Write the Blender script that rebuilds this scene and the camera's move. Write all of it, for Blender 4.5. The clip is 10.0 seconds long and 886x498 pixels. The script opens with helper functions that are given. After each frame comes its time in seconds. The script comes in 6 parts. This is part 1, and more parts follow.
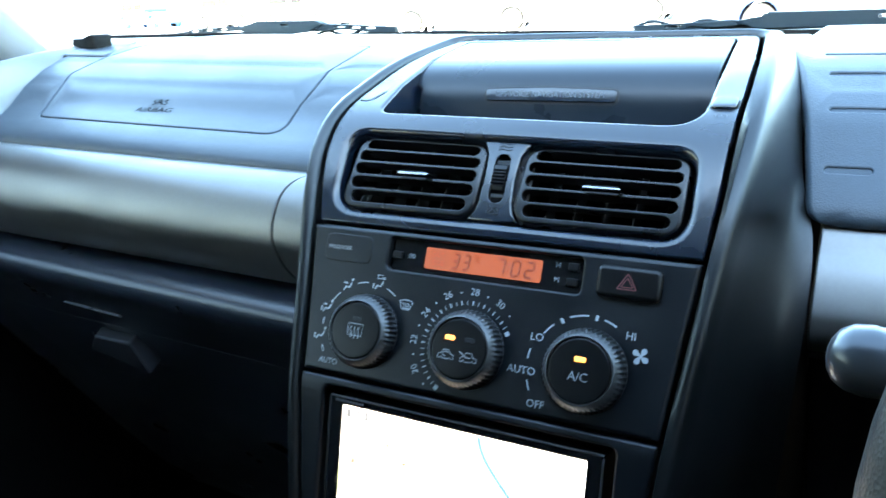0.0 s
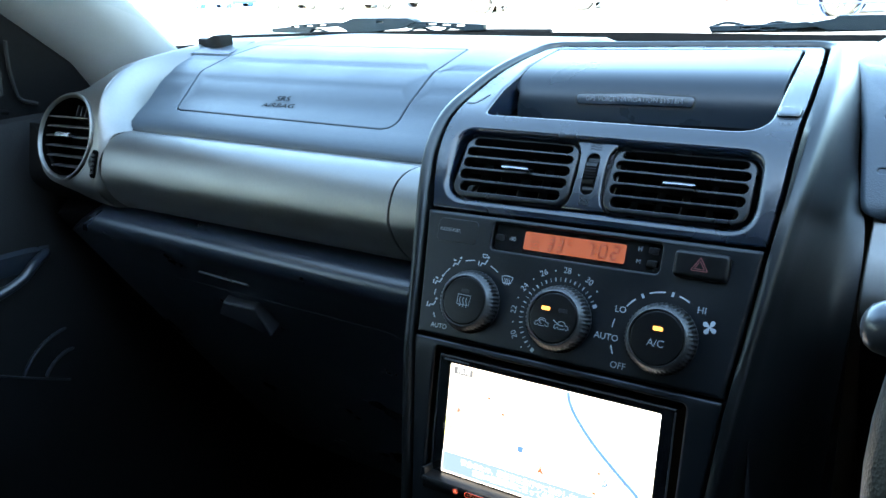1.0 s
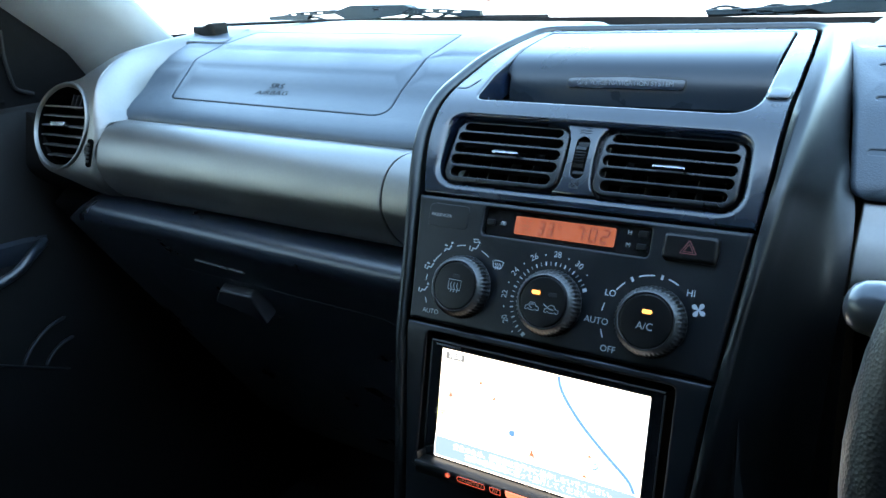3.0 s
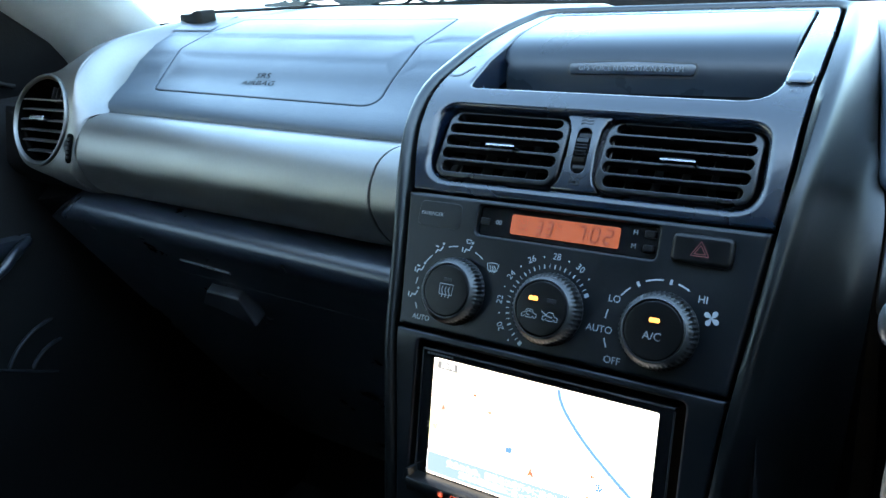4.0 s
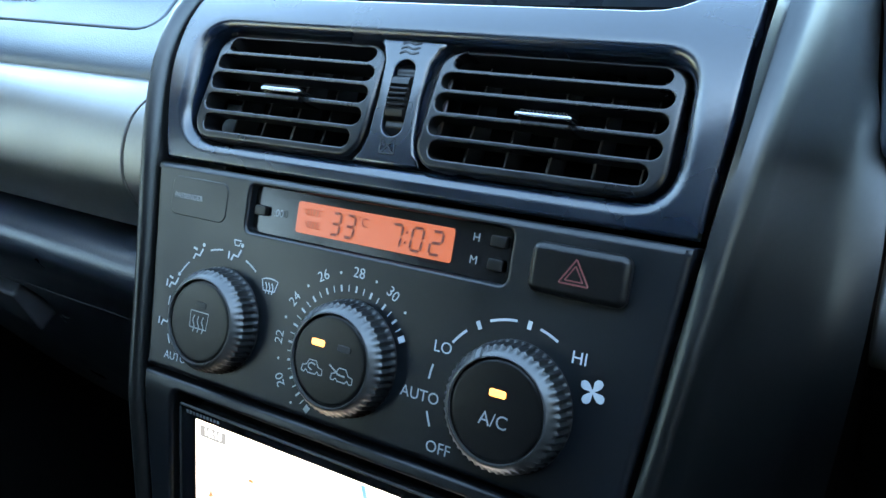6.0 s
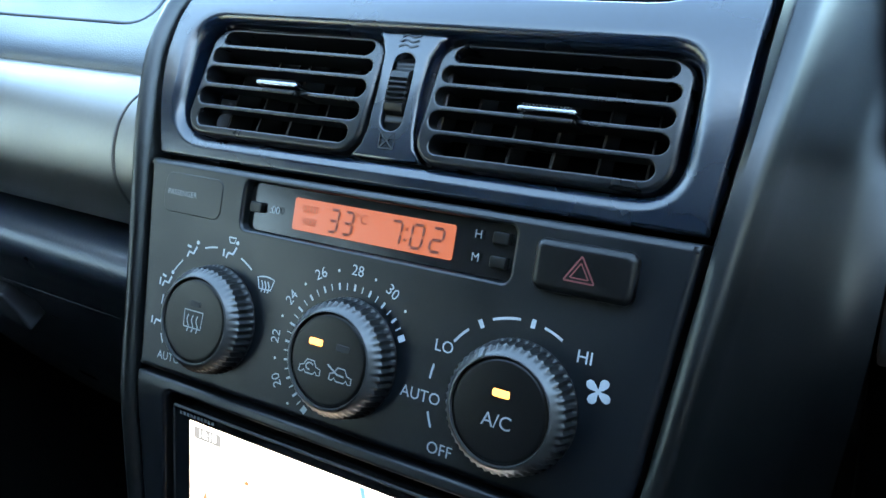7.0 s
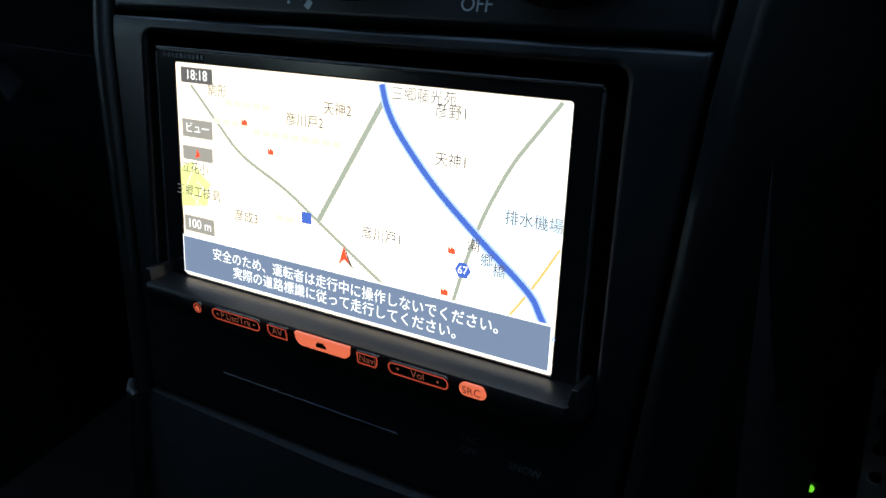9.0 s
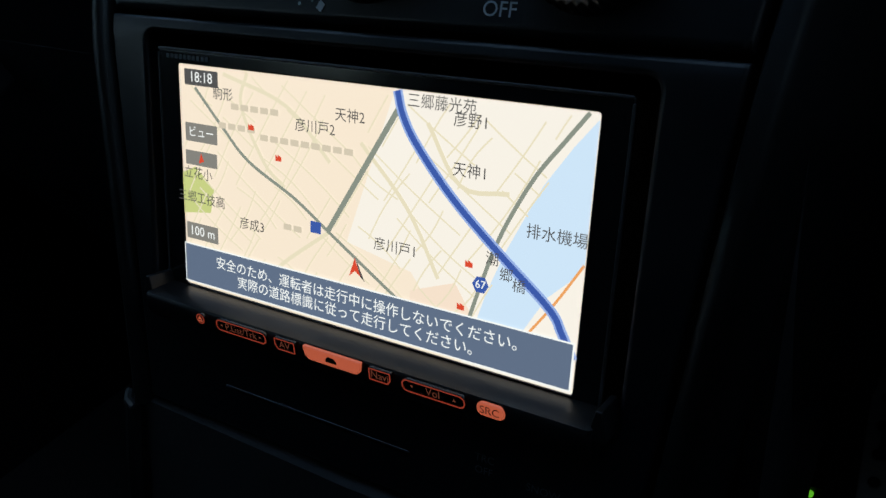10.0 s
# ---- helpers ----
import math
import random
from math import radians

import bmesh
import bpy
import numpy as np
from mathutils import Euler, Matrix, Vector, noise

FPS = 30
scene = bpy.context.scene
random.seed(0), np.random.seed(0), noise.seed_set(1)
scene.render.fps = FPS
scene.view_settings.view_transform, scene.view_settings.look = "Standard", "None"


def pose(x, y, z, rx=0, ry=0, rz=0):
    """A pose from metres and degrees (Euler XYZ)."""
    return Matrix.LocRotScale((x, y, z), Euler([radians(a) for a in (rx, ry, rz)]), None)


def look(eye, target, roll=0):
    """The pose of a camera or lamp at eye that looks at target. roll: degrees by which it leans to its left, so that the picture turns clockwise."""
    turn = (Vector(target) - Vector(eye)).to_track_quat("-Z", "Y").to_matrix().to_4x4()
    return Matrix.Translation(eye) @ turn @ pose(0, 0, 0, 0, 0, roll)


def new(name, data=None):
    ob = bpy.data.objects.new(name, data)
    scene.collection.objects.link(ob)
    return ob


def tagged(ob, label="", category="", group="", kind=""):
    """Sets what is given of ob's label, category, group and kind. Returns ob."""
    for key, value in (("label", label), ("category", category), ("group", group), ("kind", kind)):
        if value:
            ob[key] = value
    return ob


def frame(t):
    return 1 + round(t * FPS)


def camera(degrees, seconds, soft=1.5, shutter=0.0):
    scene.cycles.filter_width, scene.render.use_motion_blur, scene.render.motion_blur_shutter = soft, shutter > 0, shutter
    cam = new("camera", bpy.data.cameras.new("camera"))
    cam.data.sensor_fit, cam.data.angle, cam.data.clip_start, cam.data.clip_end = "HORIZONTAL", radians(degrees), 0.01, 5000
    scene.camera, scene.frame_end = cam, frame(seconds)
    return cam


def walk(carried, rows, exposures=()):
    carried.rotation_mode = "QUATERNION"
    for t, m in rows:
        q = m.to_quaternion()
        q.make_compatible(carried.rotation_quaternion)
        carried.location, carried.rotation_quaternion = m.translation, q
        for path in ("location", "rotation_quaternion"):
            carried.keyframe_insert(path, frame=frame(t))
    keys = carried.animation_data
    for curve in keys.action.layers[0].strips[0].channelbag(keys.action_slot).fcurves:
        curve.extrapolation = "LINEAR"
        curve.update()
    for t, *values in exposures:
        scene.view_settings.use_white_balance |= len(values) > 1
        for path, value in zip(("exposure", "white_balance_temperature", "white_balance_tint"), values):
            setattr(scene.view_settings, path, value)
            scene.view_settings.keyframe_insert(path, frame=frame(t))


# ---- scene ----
from mathutils.geometry import delaunay_2d_cdt

cam = camera(56.9, 10.0, soft=1.5, shutter=0.35)
PATH = [
    (0, (0.2, -0.361, 1.093), (-0.74, 1.301, 0.497), -2.9),
    (0.5, (0.211, -0.413, 1.111), (-0.812, 1.184, 0.477), -3.4),
    (1, (0.221, -0.445, 1.122), (-0.846, 1.124, 0.489), -3.2),
    (1.5, (0.226, -0.443, 1.121), (-0.874, 1.103, 0.488), -3.8),
    (2, (0.232, -0.44, 1.119), (-0.87, 1.104, 0.484), -4.0),
    (2.5, (0.232, -0.442, 1.119), (-0.843, 1.116, 0.475), -3.6),
    (4, (0.217, -0.395, 1.111), (-0.879, 1.134, 0.43), -4.5),
    (4.2, (0.213, -0.359, 1.102), (-0.913, 1.145, 0.431), -4.4),
    (4.3, (0.2107, -0.337, 1.0967), (-0.935, 1.150, 0.416), -4.3),
    (4.5, (0.206, -0.292, 1.086), (-0.911, 1.212, 0.386), -4.1),
    (5, (0.196, -0.221, 1.071), (-0.854, 1.296, 0.3), -4.6),
    (5.5, (0.188, -0.19, 1.067), (-0.839, 1.31, 0.232), -5.1),
    (7, (0.176, -0.182, 1.063), (-0.817, 1.334, 0.219), -4.5),
    (7.5, (0.174, -0.19, 1.047), (-0.814, 1.357, 0.253), -4.4),
    (7.8, (0.169, -0.197, 1.028), (-0.796, 1.34, 0.19), -5.3),
    (8, (0.163, -0.206, 1.002), (-0.771, 1.317, 0.104), -6.5),
    (8.5, (0.168, -0.207, 0.952), (-0.803, 1.258, -0.004), -7.4),
    (9, (0.162, -0.197, 0.932), (-0.82, 1.249, -0.04), -6.2),
    (9.5, (0.151, -0.192, 0.932), (-0.809, 1.261, -0.052), -5.6),
    (10, (0.149, -0.192, 0.933), (-0.806, 1.263, -0.053), -5.4),
]
BASE_STOPS = 4.55
EXPOSURES = [(t, BASE_STOPS + e, k, 4) for t, e, k in (
    (0, 0.58, 6500), (0.5, 0.33, 6450), (1, 0.13, 6450), (4.6, 0.2, 6500), (5.2, 0.6, 6550), (7.2, 0.7, 6620), (7.5, 0.72, 6600), (7.8, 0.72, 6600), (8.0, 0.68, 6600),
    (8.2, 0.2, 6650), (8.5, -0.5, 6600), (9, -1.4, 6600), (9.5, -2.1, 6500), (10, -2.35, 6500))]
walk(cam, [(t, look(eye, target, roll)) for t, eye, target, roll in PATH], EXPOSURES)

# ---------------------------------------------------------------- daylight
SUN_HEIGHT, SUN_FROM = 14.5, 160.0      # degrees above the horizon; compass from +y, clockwise
world = bpy.data.worlds.new("world")
scene.world = world
world.use_nodes = True
wt = world.node_tree
sky = wt.nodes.new("ShaderNodeTexSky")
sky.sky_type, sky.sun_disc = "NISHITA", False
sky.sun_elevation, sky.sun_rotation = radians(SUN_HEIGHT), radians(SUN_FROM)
bg = wt.nodes["Background"]
bg.inputs["Strength"].default_value = 0.15
wt.links.new(sky.outputs["Color"], bg.inputs["Color"])
sun = new("sun", bpy.data.lights.new("sun", "SUN"))
sun.data.energy, sun.data.angle, sun.data.color = 4.0, radians(0.5), (1.0, 0.95, 0.88)
a, h = radians(SUN_FROM), radians(SUN_HEIGHT)
toward = Vector((math.sin(a) * math.cos(h), math.cos(a) * math.cos(h), math.sin(h)))
sun.matrix_world = look(tuple(toward * 30), (0, 0, 0))


# ---------------------------------------------------------------- materials
def material(name, color, rough=0.5, metal=0.0, vary=0.0, scale=40.0, bump=0.0, bump_scale=900.0, grain=False, coat=0.0, smear=0.0, spec=0.5):
    """A painted, moulded or woven surface: two scales of tone, uneven gloss and a fine relief."""
    m = bpy.data.materials.new(name)
    m.use_nodes = True
    nt = m.node_tree
    b = nt.nodes["Principled BSDF"]
    b.inputs["Base Color"].default_value = (*color, 1)
    b.inputs["Roughness"].default_value, b.inputs["Metallic"].default_value = rough, metal
    b.inputs["Coat Weight"].default_value = coat
    b.inputs["Specular IOR Level"].default_value = spec
    at = nt.nodes.new("ShaderNodeTexCoord").outputs["Object"]
    if vary:
        coarse = nt.nodes.new("ShaderNodeTexNoise")
        coarse.inputs["Scale"].default_value, coarse.inputs["Detail"].default_value = scale, 6
        nt.links.new(at, coarse.inputs["Vector"])
        fine = nt.nodes.new("ShaderNodeTexNoise")
        fine.inputs["Scale"].default_value, fine.inputs["Detail"].default_value = scale * 22, 2
        nt.links.new(at, fine.inputs["Vector"])
        mix = nt.nodes.new("ShaderNodeMath")
        mix.operation = "MULTIPLY_ADD"
        nt.links.new(coarse.outputs["Fac"], mix.inputs[0])
        mix.inputs[1].default_value = 0.6
        half = nt.nodes.new("ShaderNodeMath")
        half.operation = "MULTIPLY"
        nt.links.new(fine.outputs["Fac"], half.inputs[0])
        half.inputs[1].default_value = 0.4
        nt.links.new(half.outputs[0], mix.inputs[2])
        ramp = nt.nodes.new("ShaderNodeMapRange")
        ramp.inputs["From Min"].default_value, ramp.inputs["From Max"].default_value = 0.3, 0.7
        ramp.inputs["To Min"].default_value, ramp.inputs["To Max"].default_value = 1 - vary, 1 + vary
        nt.links.new(mix.outputs[0], ramp.inputs["Value"])
        tone = nt.nodes.new("ShaderNodeVectorMath")
        tone.operation = "SCALE"
        tone.inputs[0].default_value = color
        nt.links.new(ramp.outputs[0], tone.inputs["Scale"])
        nt.links.new(tone.outputs["Vector"], b.inputs["Base Color"])
        gloss = nt.nodes.new("ShaderNodeMapRange")
        gloss.inputs["From Min"].default_value, gloss.inputs["From Max"].default_value = 0.3, 0.7
        gloss.inputs["To Min"].default_value, gloss.inputs["To Max"].default_value = rough - 0.04 - smear, rough + 0.04 + smear
        nt.links.new(coarse.outputs["Fac"], gloss.inputs["Value"])
        nt.links.new(gloss.outputs[0], b.inputs["Roughness"])
    if bump:
        if grain:
            tex = nt.nodes.new("ShaderNodeTexVoronoi")
            tex.inputs["Scale"].default_value = bump_scale
            out = tex.outputs["Distance"]
        else:
            tex = nt.nodes.new("ShaderNodeTexNoise")
            tex.inputs["Scale"].default_value, tex.inputs["Detail"].default_value = bump_scale, 3
            out = tex.outputs["Fac"]
        nt.links.new(at, tex.inputs["Vector"])
        node = nt.nodes.new("ShaderNodeBump")
        node.inputs["Strength"].default_value, node.inputs["Distance"].default_value = bump, 0.0004
        nt.links.new(out, node.inputs["Height"])
        nt.links.new(node.outputs["Normal"], b.inputs["Normal"])
    return m


DIM = 2.0 ** -BASE_STOPS


def glow(name, color, strength):
    """A lit display, lamp or key."""
    m = bpy.data.materials.new(name)
    m.use_nodes = True
    b = m.node_tree.nodes["Principled BSDF"]
    b.inputs["Base Color"].default_value = (0.02, 0.02, 0.02, 1)
    b.inputs["Roughness"].default_value = 0.3
    b.inputs["Emission Color"].default_value = (*color, 1)
    b.inputs["Emission Strength"].default_value = strength * DIM
    return m


PANEL = material("satin_black_plastic", (0.0033, 0.0044, 0.0060), 0.36, spec=0.38, vary=0.05, scale=25, bump=0.10, bump_scale=2600, smear=0.04)
VENTP = material("satin_charcoal_plastic", (0.0028, 0.0062, 0.0125), 0.24, spec=0.75, vary=0.05, scale=25, bump=0.08, bump_scale=2600, smear=0.04)
GRILLE = material("charcoal_grille_plastic", (0.0036, 0.0042, 0.0054), 0.30, vary=0.10, scale=60)
KNOB = material("dark_grey_knob_plastic", (0.0070, 0.0072, 0.0076), 0.36, spec=0.3, vary=0.08, scale=80)
KNOB_RIM = material("grey_knob_rim", (0.064, 0.064, 0.064), 0.34, 0.6, vary=0.08, scale=80)
KEYCAP = material("black_key_plastic", (0.0030, 0.0030, 0.0033), 0.34, spec=0.28, vary=0.10, scale=60, bump=0.15, bump_scale=3000)
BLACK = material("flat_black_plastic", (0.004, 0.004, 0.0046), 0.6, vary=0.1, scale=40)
# near-black without gloss: the shade in ducts and recesses, put into colour
DARK = material("deep_shade_black", (0.002, 0.002, 0.002), 0.9, spec=0.0)
GLOSSBLACK = material("gloss_black_bezel", (0.0060, 0.0060, 0.0066), 0.16, vary=0.05, scale=30)
COVER = material("satin_lid_plastic", (0.0080, 0.0120, 0.0170), 0.30, spec=0.34, vary=0.05, scale=20, smear=0.0)
PAD = material("grained_vinyl", (0.0292, 0.0402, 0.0520), 0.45, spec=0.42, vary=0.10, scale=9, bump=0.28, bump_scale=900, grain=True, smear=0.03)
SILVER = material("warm_silver_paint", (0.180, 0.178, 0.171), 0.45, 0.97, vary=0.06, scale=18, bump=0.12, bump_scale=3000, smear=0.03)
# darker copy of the silver paint: the stack's lower light, put into colour
SURROUND = material("shaded_silver_paint", (0.045, 0.048, 0.050), 0.36, 0.94, vary=0.06, scale=18, bump=0.12, bump_scale=3000, smear=0.03)
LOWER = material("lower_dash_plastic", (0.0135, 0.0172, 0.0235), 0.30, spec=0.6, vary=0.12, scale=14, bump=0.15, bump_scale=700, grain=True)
CHROME = material("polished_chrome", (0.30, 0.31, 0.33), 0.20, 1.0)
PILLAR = material("light_grey_pillar_trim", (0.1250, 0.1330, 0.1350), 0.75, vary=0.08, scale=30, bump=0.4, bump_scale=1500)
HEADLINER = material("beige_headliner", (0.11, 0.107, 0.101), 0.95, vary=0.08, scale=30)
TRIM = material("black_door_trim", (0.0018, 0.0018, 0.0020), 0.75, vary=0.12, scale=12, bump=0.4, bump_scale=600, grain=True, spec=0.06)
LINING = material("grained_door_lining", (0.0065, 0.0065, 0.0068), 0.7, vary=0.12, scale=12, bump=0.4, bump_scale=600, grain=True, spec=0.2)
CARPET = material("black_carpet", (0.0125, 0.0122, 0.0122), 0.95, vary=0.35, scale=60, bump=1.0, bump_scale=400)
LEATHER = material("grey_leather", (0.0080, 0.0082, 0.0084), 0.45, vary=0.1, scale=25, bump=0.5, bump_scale=700, grain=True)
PRINT = material("white_print", (0.33, 0.345, 0.36), 0.6)
FAINT = material("dim_grey_print", (0.0744, 0.0775, 0.0806), 0.6)
PLATEPRINT = material("pale_plate_print", (0.085, 0.095, 0.107), 0.6)
SIGN = material("grey_key_print", (0.2232, 0.2294, 0.2356), 0.6)
REDPRINT = material("dull_red_print", (0.1100, 0.0275, 0.0250), 0.55)
RUBBER = material("black_rubber", (0.0034, 0.0038, 0.0042), 0.75, spec=0.2, vary=0.15, scale=30)
ALLOY = material("drilled_aluminium", (0.42, 0.42, 0.42), 0.4, 0.9, vary=0.1, scale=40)
BOX = material("matt_olive_black", (0.0024, 0.0032, 0.0032), 0.6, spec=0.15, vary=0.1, scale=40)
LCD = glow("orange_lcd_backlight", (1.0, 0.235, 0.085), 0.44)
LCDINK = material("lcd_ink", (0.09, 0.022, 0.014), 0.5)
AMBER = glow("amber_lamp", (1.0, 0.36, 0.07), 3.6)
REDKEY = glow("red_key_light", (1.0, 0.20, 0.10), 2.2)
REDLINE = glow("red_key_outline", (1.0, 0.13, 0.07), 1.1)
KEYTEXT = glow("red_key_text", (0.9, 0.25, 0.15), 0.5)
GREEN = glow("green_lamp", (0.25, 1.0, 0.05), 2.0)
LIT = 4.9                               # brightness of the screen
S_LAND = glow("screen_land", (1.0, 0.835, 0.68), LIT)
S_PALE = glow("screen_pale_land", (1.0, 0.915, 0.84), LIT)
S_WATER = glow("screen_water", (0.66, 0.81, 1.0), LIT)
S_STREET = glow("screen_street", (0.86, 0.76, 0.56), LIT)
S_GREYTEXT = glow("screen_grey_text", (0.70, 0.60, 0.47), LIT)
S_GREYROAD = glow("screen_grey_road", (0.27, 0.295, 0.25), LIT)
S_BLUE = glow("screen_blue_road", (0.050, 0.106, 0.42), LIT)
S_BLUELIGHT = glow("screen_blue_edge", (0.33, 0.45, 0.82), LIT)
S_ORANGE = glow("screen_orange_road", (0.9, 0.38, 0.12), LIT)
S_GREEN = glow("screen_park", (0.62, 0.66, 0.25), LIT)
S_PINK = glow("screen_block", (0.98, 0.78, 0.64), LIT)
S_BANNER = glow("screen_banner", (0.125, 0.165, 0.255), LIT)
S_WHITE = glow("screen_white", (1.0, 1.0, 1.0), LIT)
S_INK = glow("screen_ink", (0.085, 0.08, 0.08), LIT)
S_BUTTON = glow("screen_button", (0.25, 0.235, 0.215), LIT)
S_RED = glow("screen_red", (0.75, 0.07, 0.03), LIT)
WHITECAR = material("white_car_paint", (0.75, 0.76, 0.77), 0.25, coat=0.6)
SILVERCAR = material("silver_car_paint", (0.5, 0.51, 0.52), 0.3, 0.6)
BLUECAR = material("blue_car_paint", (0.03, 0.13, 0.42), 0.25, coat=0.6)
NAVYCAR = material("navy_car_paint", (0.02, 0.035, 0.09), 0.25, coat=0.6)
CARGLASS = material("dark_car_glass", (0.008, 0.010, 0.012), 0.05)
TYRE = material("tyre_rubber", (0.006, 0.006, 0.006), 0.8)
CONCRETE = material("pale_concrete", (0.3360, 0.3280, 0.3120), 0.85, vary=0.15, scale=0.6)
GALV = material("galvanised_steel", (0.45, 0.46, 0.47), 0.4, 0.7)
WIPER = material("wiper_black", (0.0080, 0.0165, 0.0240), 0.5, vary=0.1, scale=30, spec=0.15)
# side vent blades: lighter grey carries the light on their front edges
LIT_BLADE = material("lit_grey_blade_plastic", (0.030, 0.030, 0.032), 0.32, vary=0.08, scale=60)

def window_glass(name, tint):
    m = bpy.data.materials.new(name)
    m.use_nodes = True
    nt = m.node_tree
    nt.nodes.remove(nt.nodes["Principled BSDF"])
    clear, shine, both = nt.nodes.new("ShaderNodeBsdfTransparent"), nt.nodes.new("ShaderNodeBsdfGlossy"), nt.nodes.new("ShaderNodeMixShader")
    clear.inputs["Color"].default_value, shine.inputs["Roughness"].default_value = (*tint, 1), 0.0
    both.inputs[0].default_value = 0.03
    nt.links.new(clear.outputs[0], both.inputs[1])
    nt.links.new(shine.outputs[0], both.inputs[2])
    nt.links.new(both.outputs[0], nt.nodes["Material Output"].inputs["Surface"])
    return m


glass = window_glass("clear_glass", (0.90, 0.94, 0.93))
# tint of the unseen rear window sets how much fill light enters
FILL_GLASS = window_glass("fill_light_glass", (0.40, 0.41, 0.41))
SIDE_GLASS = window_glass("side_glass", (0.36, 0.37, 0.37))
# driver's window: the darker tint only dims the daylight from that side
DIMMED_GLASS = window_glass("dimmed_side_glass", (0.17, 0.175, 0.175))


# ---------------------------------------------------------------- building blocks
BASE = {}


def thing(name, label, category, base=(0, 0, 0), group="", kind=""):
    ob = new(name)
    ob.empty_display_size = 0.02
    ob.location = base
    BASE[ob.name] = Vector(base)
    return tagged(ob, label, category, group, kind)


def part(name, data, mat, parent=None, label="", sharp=35.0):
    """One mesh object under a thing or a part; data holds world points, faces and, if known, normals."""
    verts, faces, *normals = data
    base = BASE.get(parent.name, Vector()) if parent else Vector()
    me = bpy.data.meshes.new(name)
    me.from_pydata([Vector(v) - base for v in verts], [], faces)
    me.materials.append(mat)
    me.polygons.foreach_set("use_smooth", [True] * len(me.polygons))
    if normals and normals[0]:
        me.update()
        me.normals_split_custom_set_from_vertices(normals[0])
    else:
        bm = bmesh.new()
        bm.from_mesh(me)
        bmesh.ops.remove_doubles(bm, verts=bm.verts, dist=1e-6)
        bmesh.ops.recalc_face_normals(bm, faces=bm.faces)
        bm.to_mesh(me)
        bm.free()
        me.set_sharp_from_angle(angle=radians(sharp))
    ob = new(name, me)
    ob.parent = parent
    BASE[ob.name] = base
    return tagged(ob, label)


def join(*datas):
    verts, faces, normals, full = [], [], [], True
    for d in datas:
        o = len(verts)
        verts += list(d[0])
        faces += [tuple(i + o for i in f) for f in d[1]]
        if len(d) > 2 and d[2]:
            normals += list(d[2])
        else:
            full = False
    return (verts, faces, normals) if full else (verts, faces)


def rrect(cx, cy, w, h, r, n=6):
    """A rectangle with rounded corners, counter-clockwise."""
    r = min(r, w / 2 - 1e-6, h / 2 - 1e-6)
    pts = []
    for sx, sy, a0 in ((1, -1, -90), (1, 1, 0), (-1, 1, 90), (-1, -1, 180)):
        for k in range(n + 1):
            a = radians(a0 + 90 * k / n)
            pts.append((cx + sx * (w / 2 - r) + r * math.cos(a), cy + sy * (h / 2 - r) + r * math.sin(a)))
    return pts


def rpoly(points, r, n=5):
    """A polygon (counter-clockwise) with corners rounded by r, or by a radius of its own as a third value."""
    out = []
    for i, p in enumerate(points):
        q = Vector(p[:2])
        a, b = Vector(points[i - 1][:2]) - q, Vector(points[(i + 1) % len(points)][:2]) - q
        rr = p[2] if len(p) > 2 else r
        if rr <= 0:
            out.append(tuple(q))
            continue
        t = min(rr / math.tan(a.angle(b) / 2), a.length * 0.49, b.length * 0.49)
        p0, p1 = q + a.normalized() * t, q + b.normalized() * t
        for k in range(n + 1):
            s = k / n
            out.append(tuple((1 - s) ** 2 * p0 + 2 * s * (1 - s) * q + s * s * p1))
    return out


def disc(cx, cy, r, n=40):
    return [(cx + r * math.cos(2 * math.pi * k / n), cy + r * math.sin(2 * math.pi * k / n)) for k in range(n)]


def outwards(loop):
    """The outward direction at each point of a counter-clockwise loop."""
    res = []
    for i in range(len(loop)):
        a, b, c = Vector(loop[i - 1]), Vector(loop[i]), Vector(loop[(i + 1) % len(loop)])
        e, f = (b - a), (c - b)
        if e.length < 1e-9:
            e = f
        if f.length < 1e-9:
            f = e
        e, f = e.normalized(), f.normalized()
        m = Vector((e.y, -e.x)) + Vector((f.y, -f.x))
        m = m.normalized() if m.length > 1e-6 else Vector((e.y, -e.x))
        res.append(m / max(0.5, m.dot(Vector((e.y, -e.x)))))
    return res


def inside(p, loop):
    x, y, hit = p[0], p[1], False
    for i in range(len(loop)):
        (x0, y0), (x1, y1) = loop[i - 1], loop[i]
        if (y0 > y) != (y1 > y) and x < (x1 - x0) * (y - y0) / (y1 - y0) + x0:
            hit = not hit
    return hit


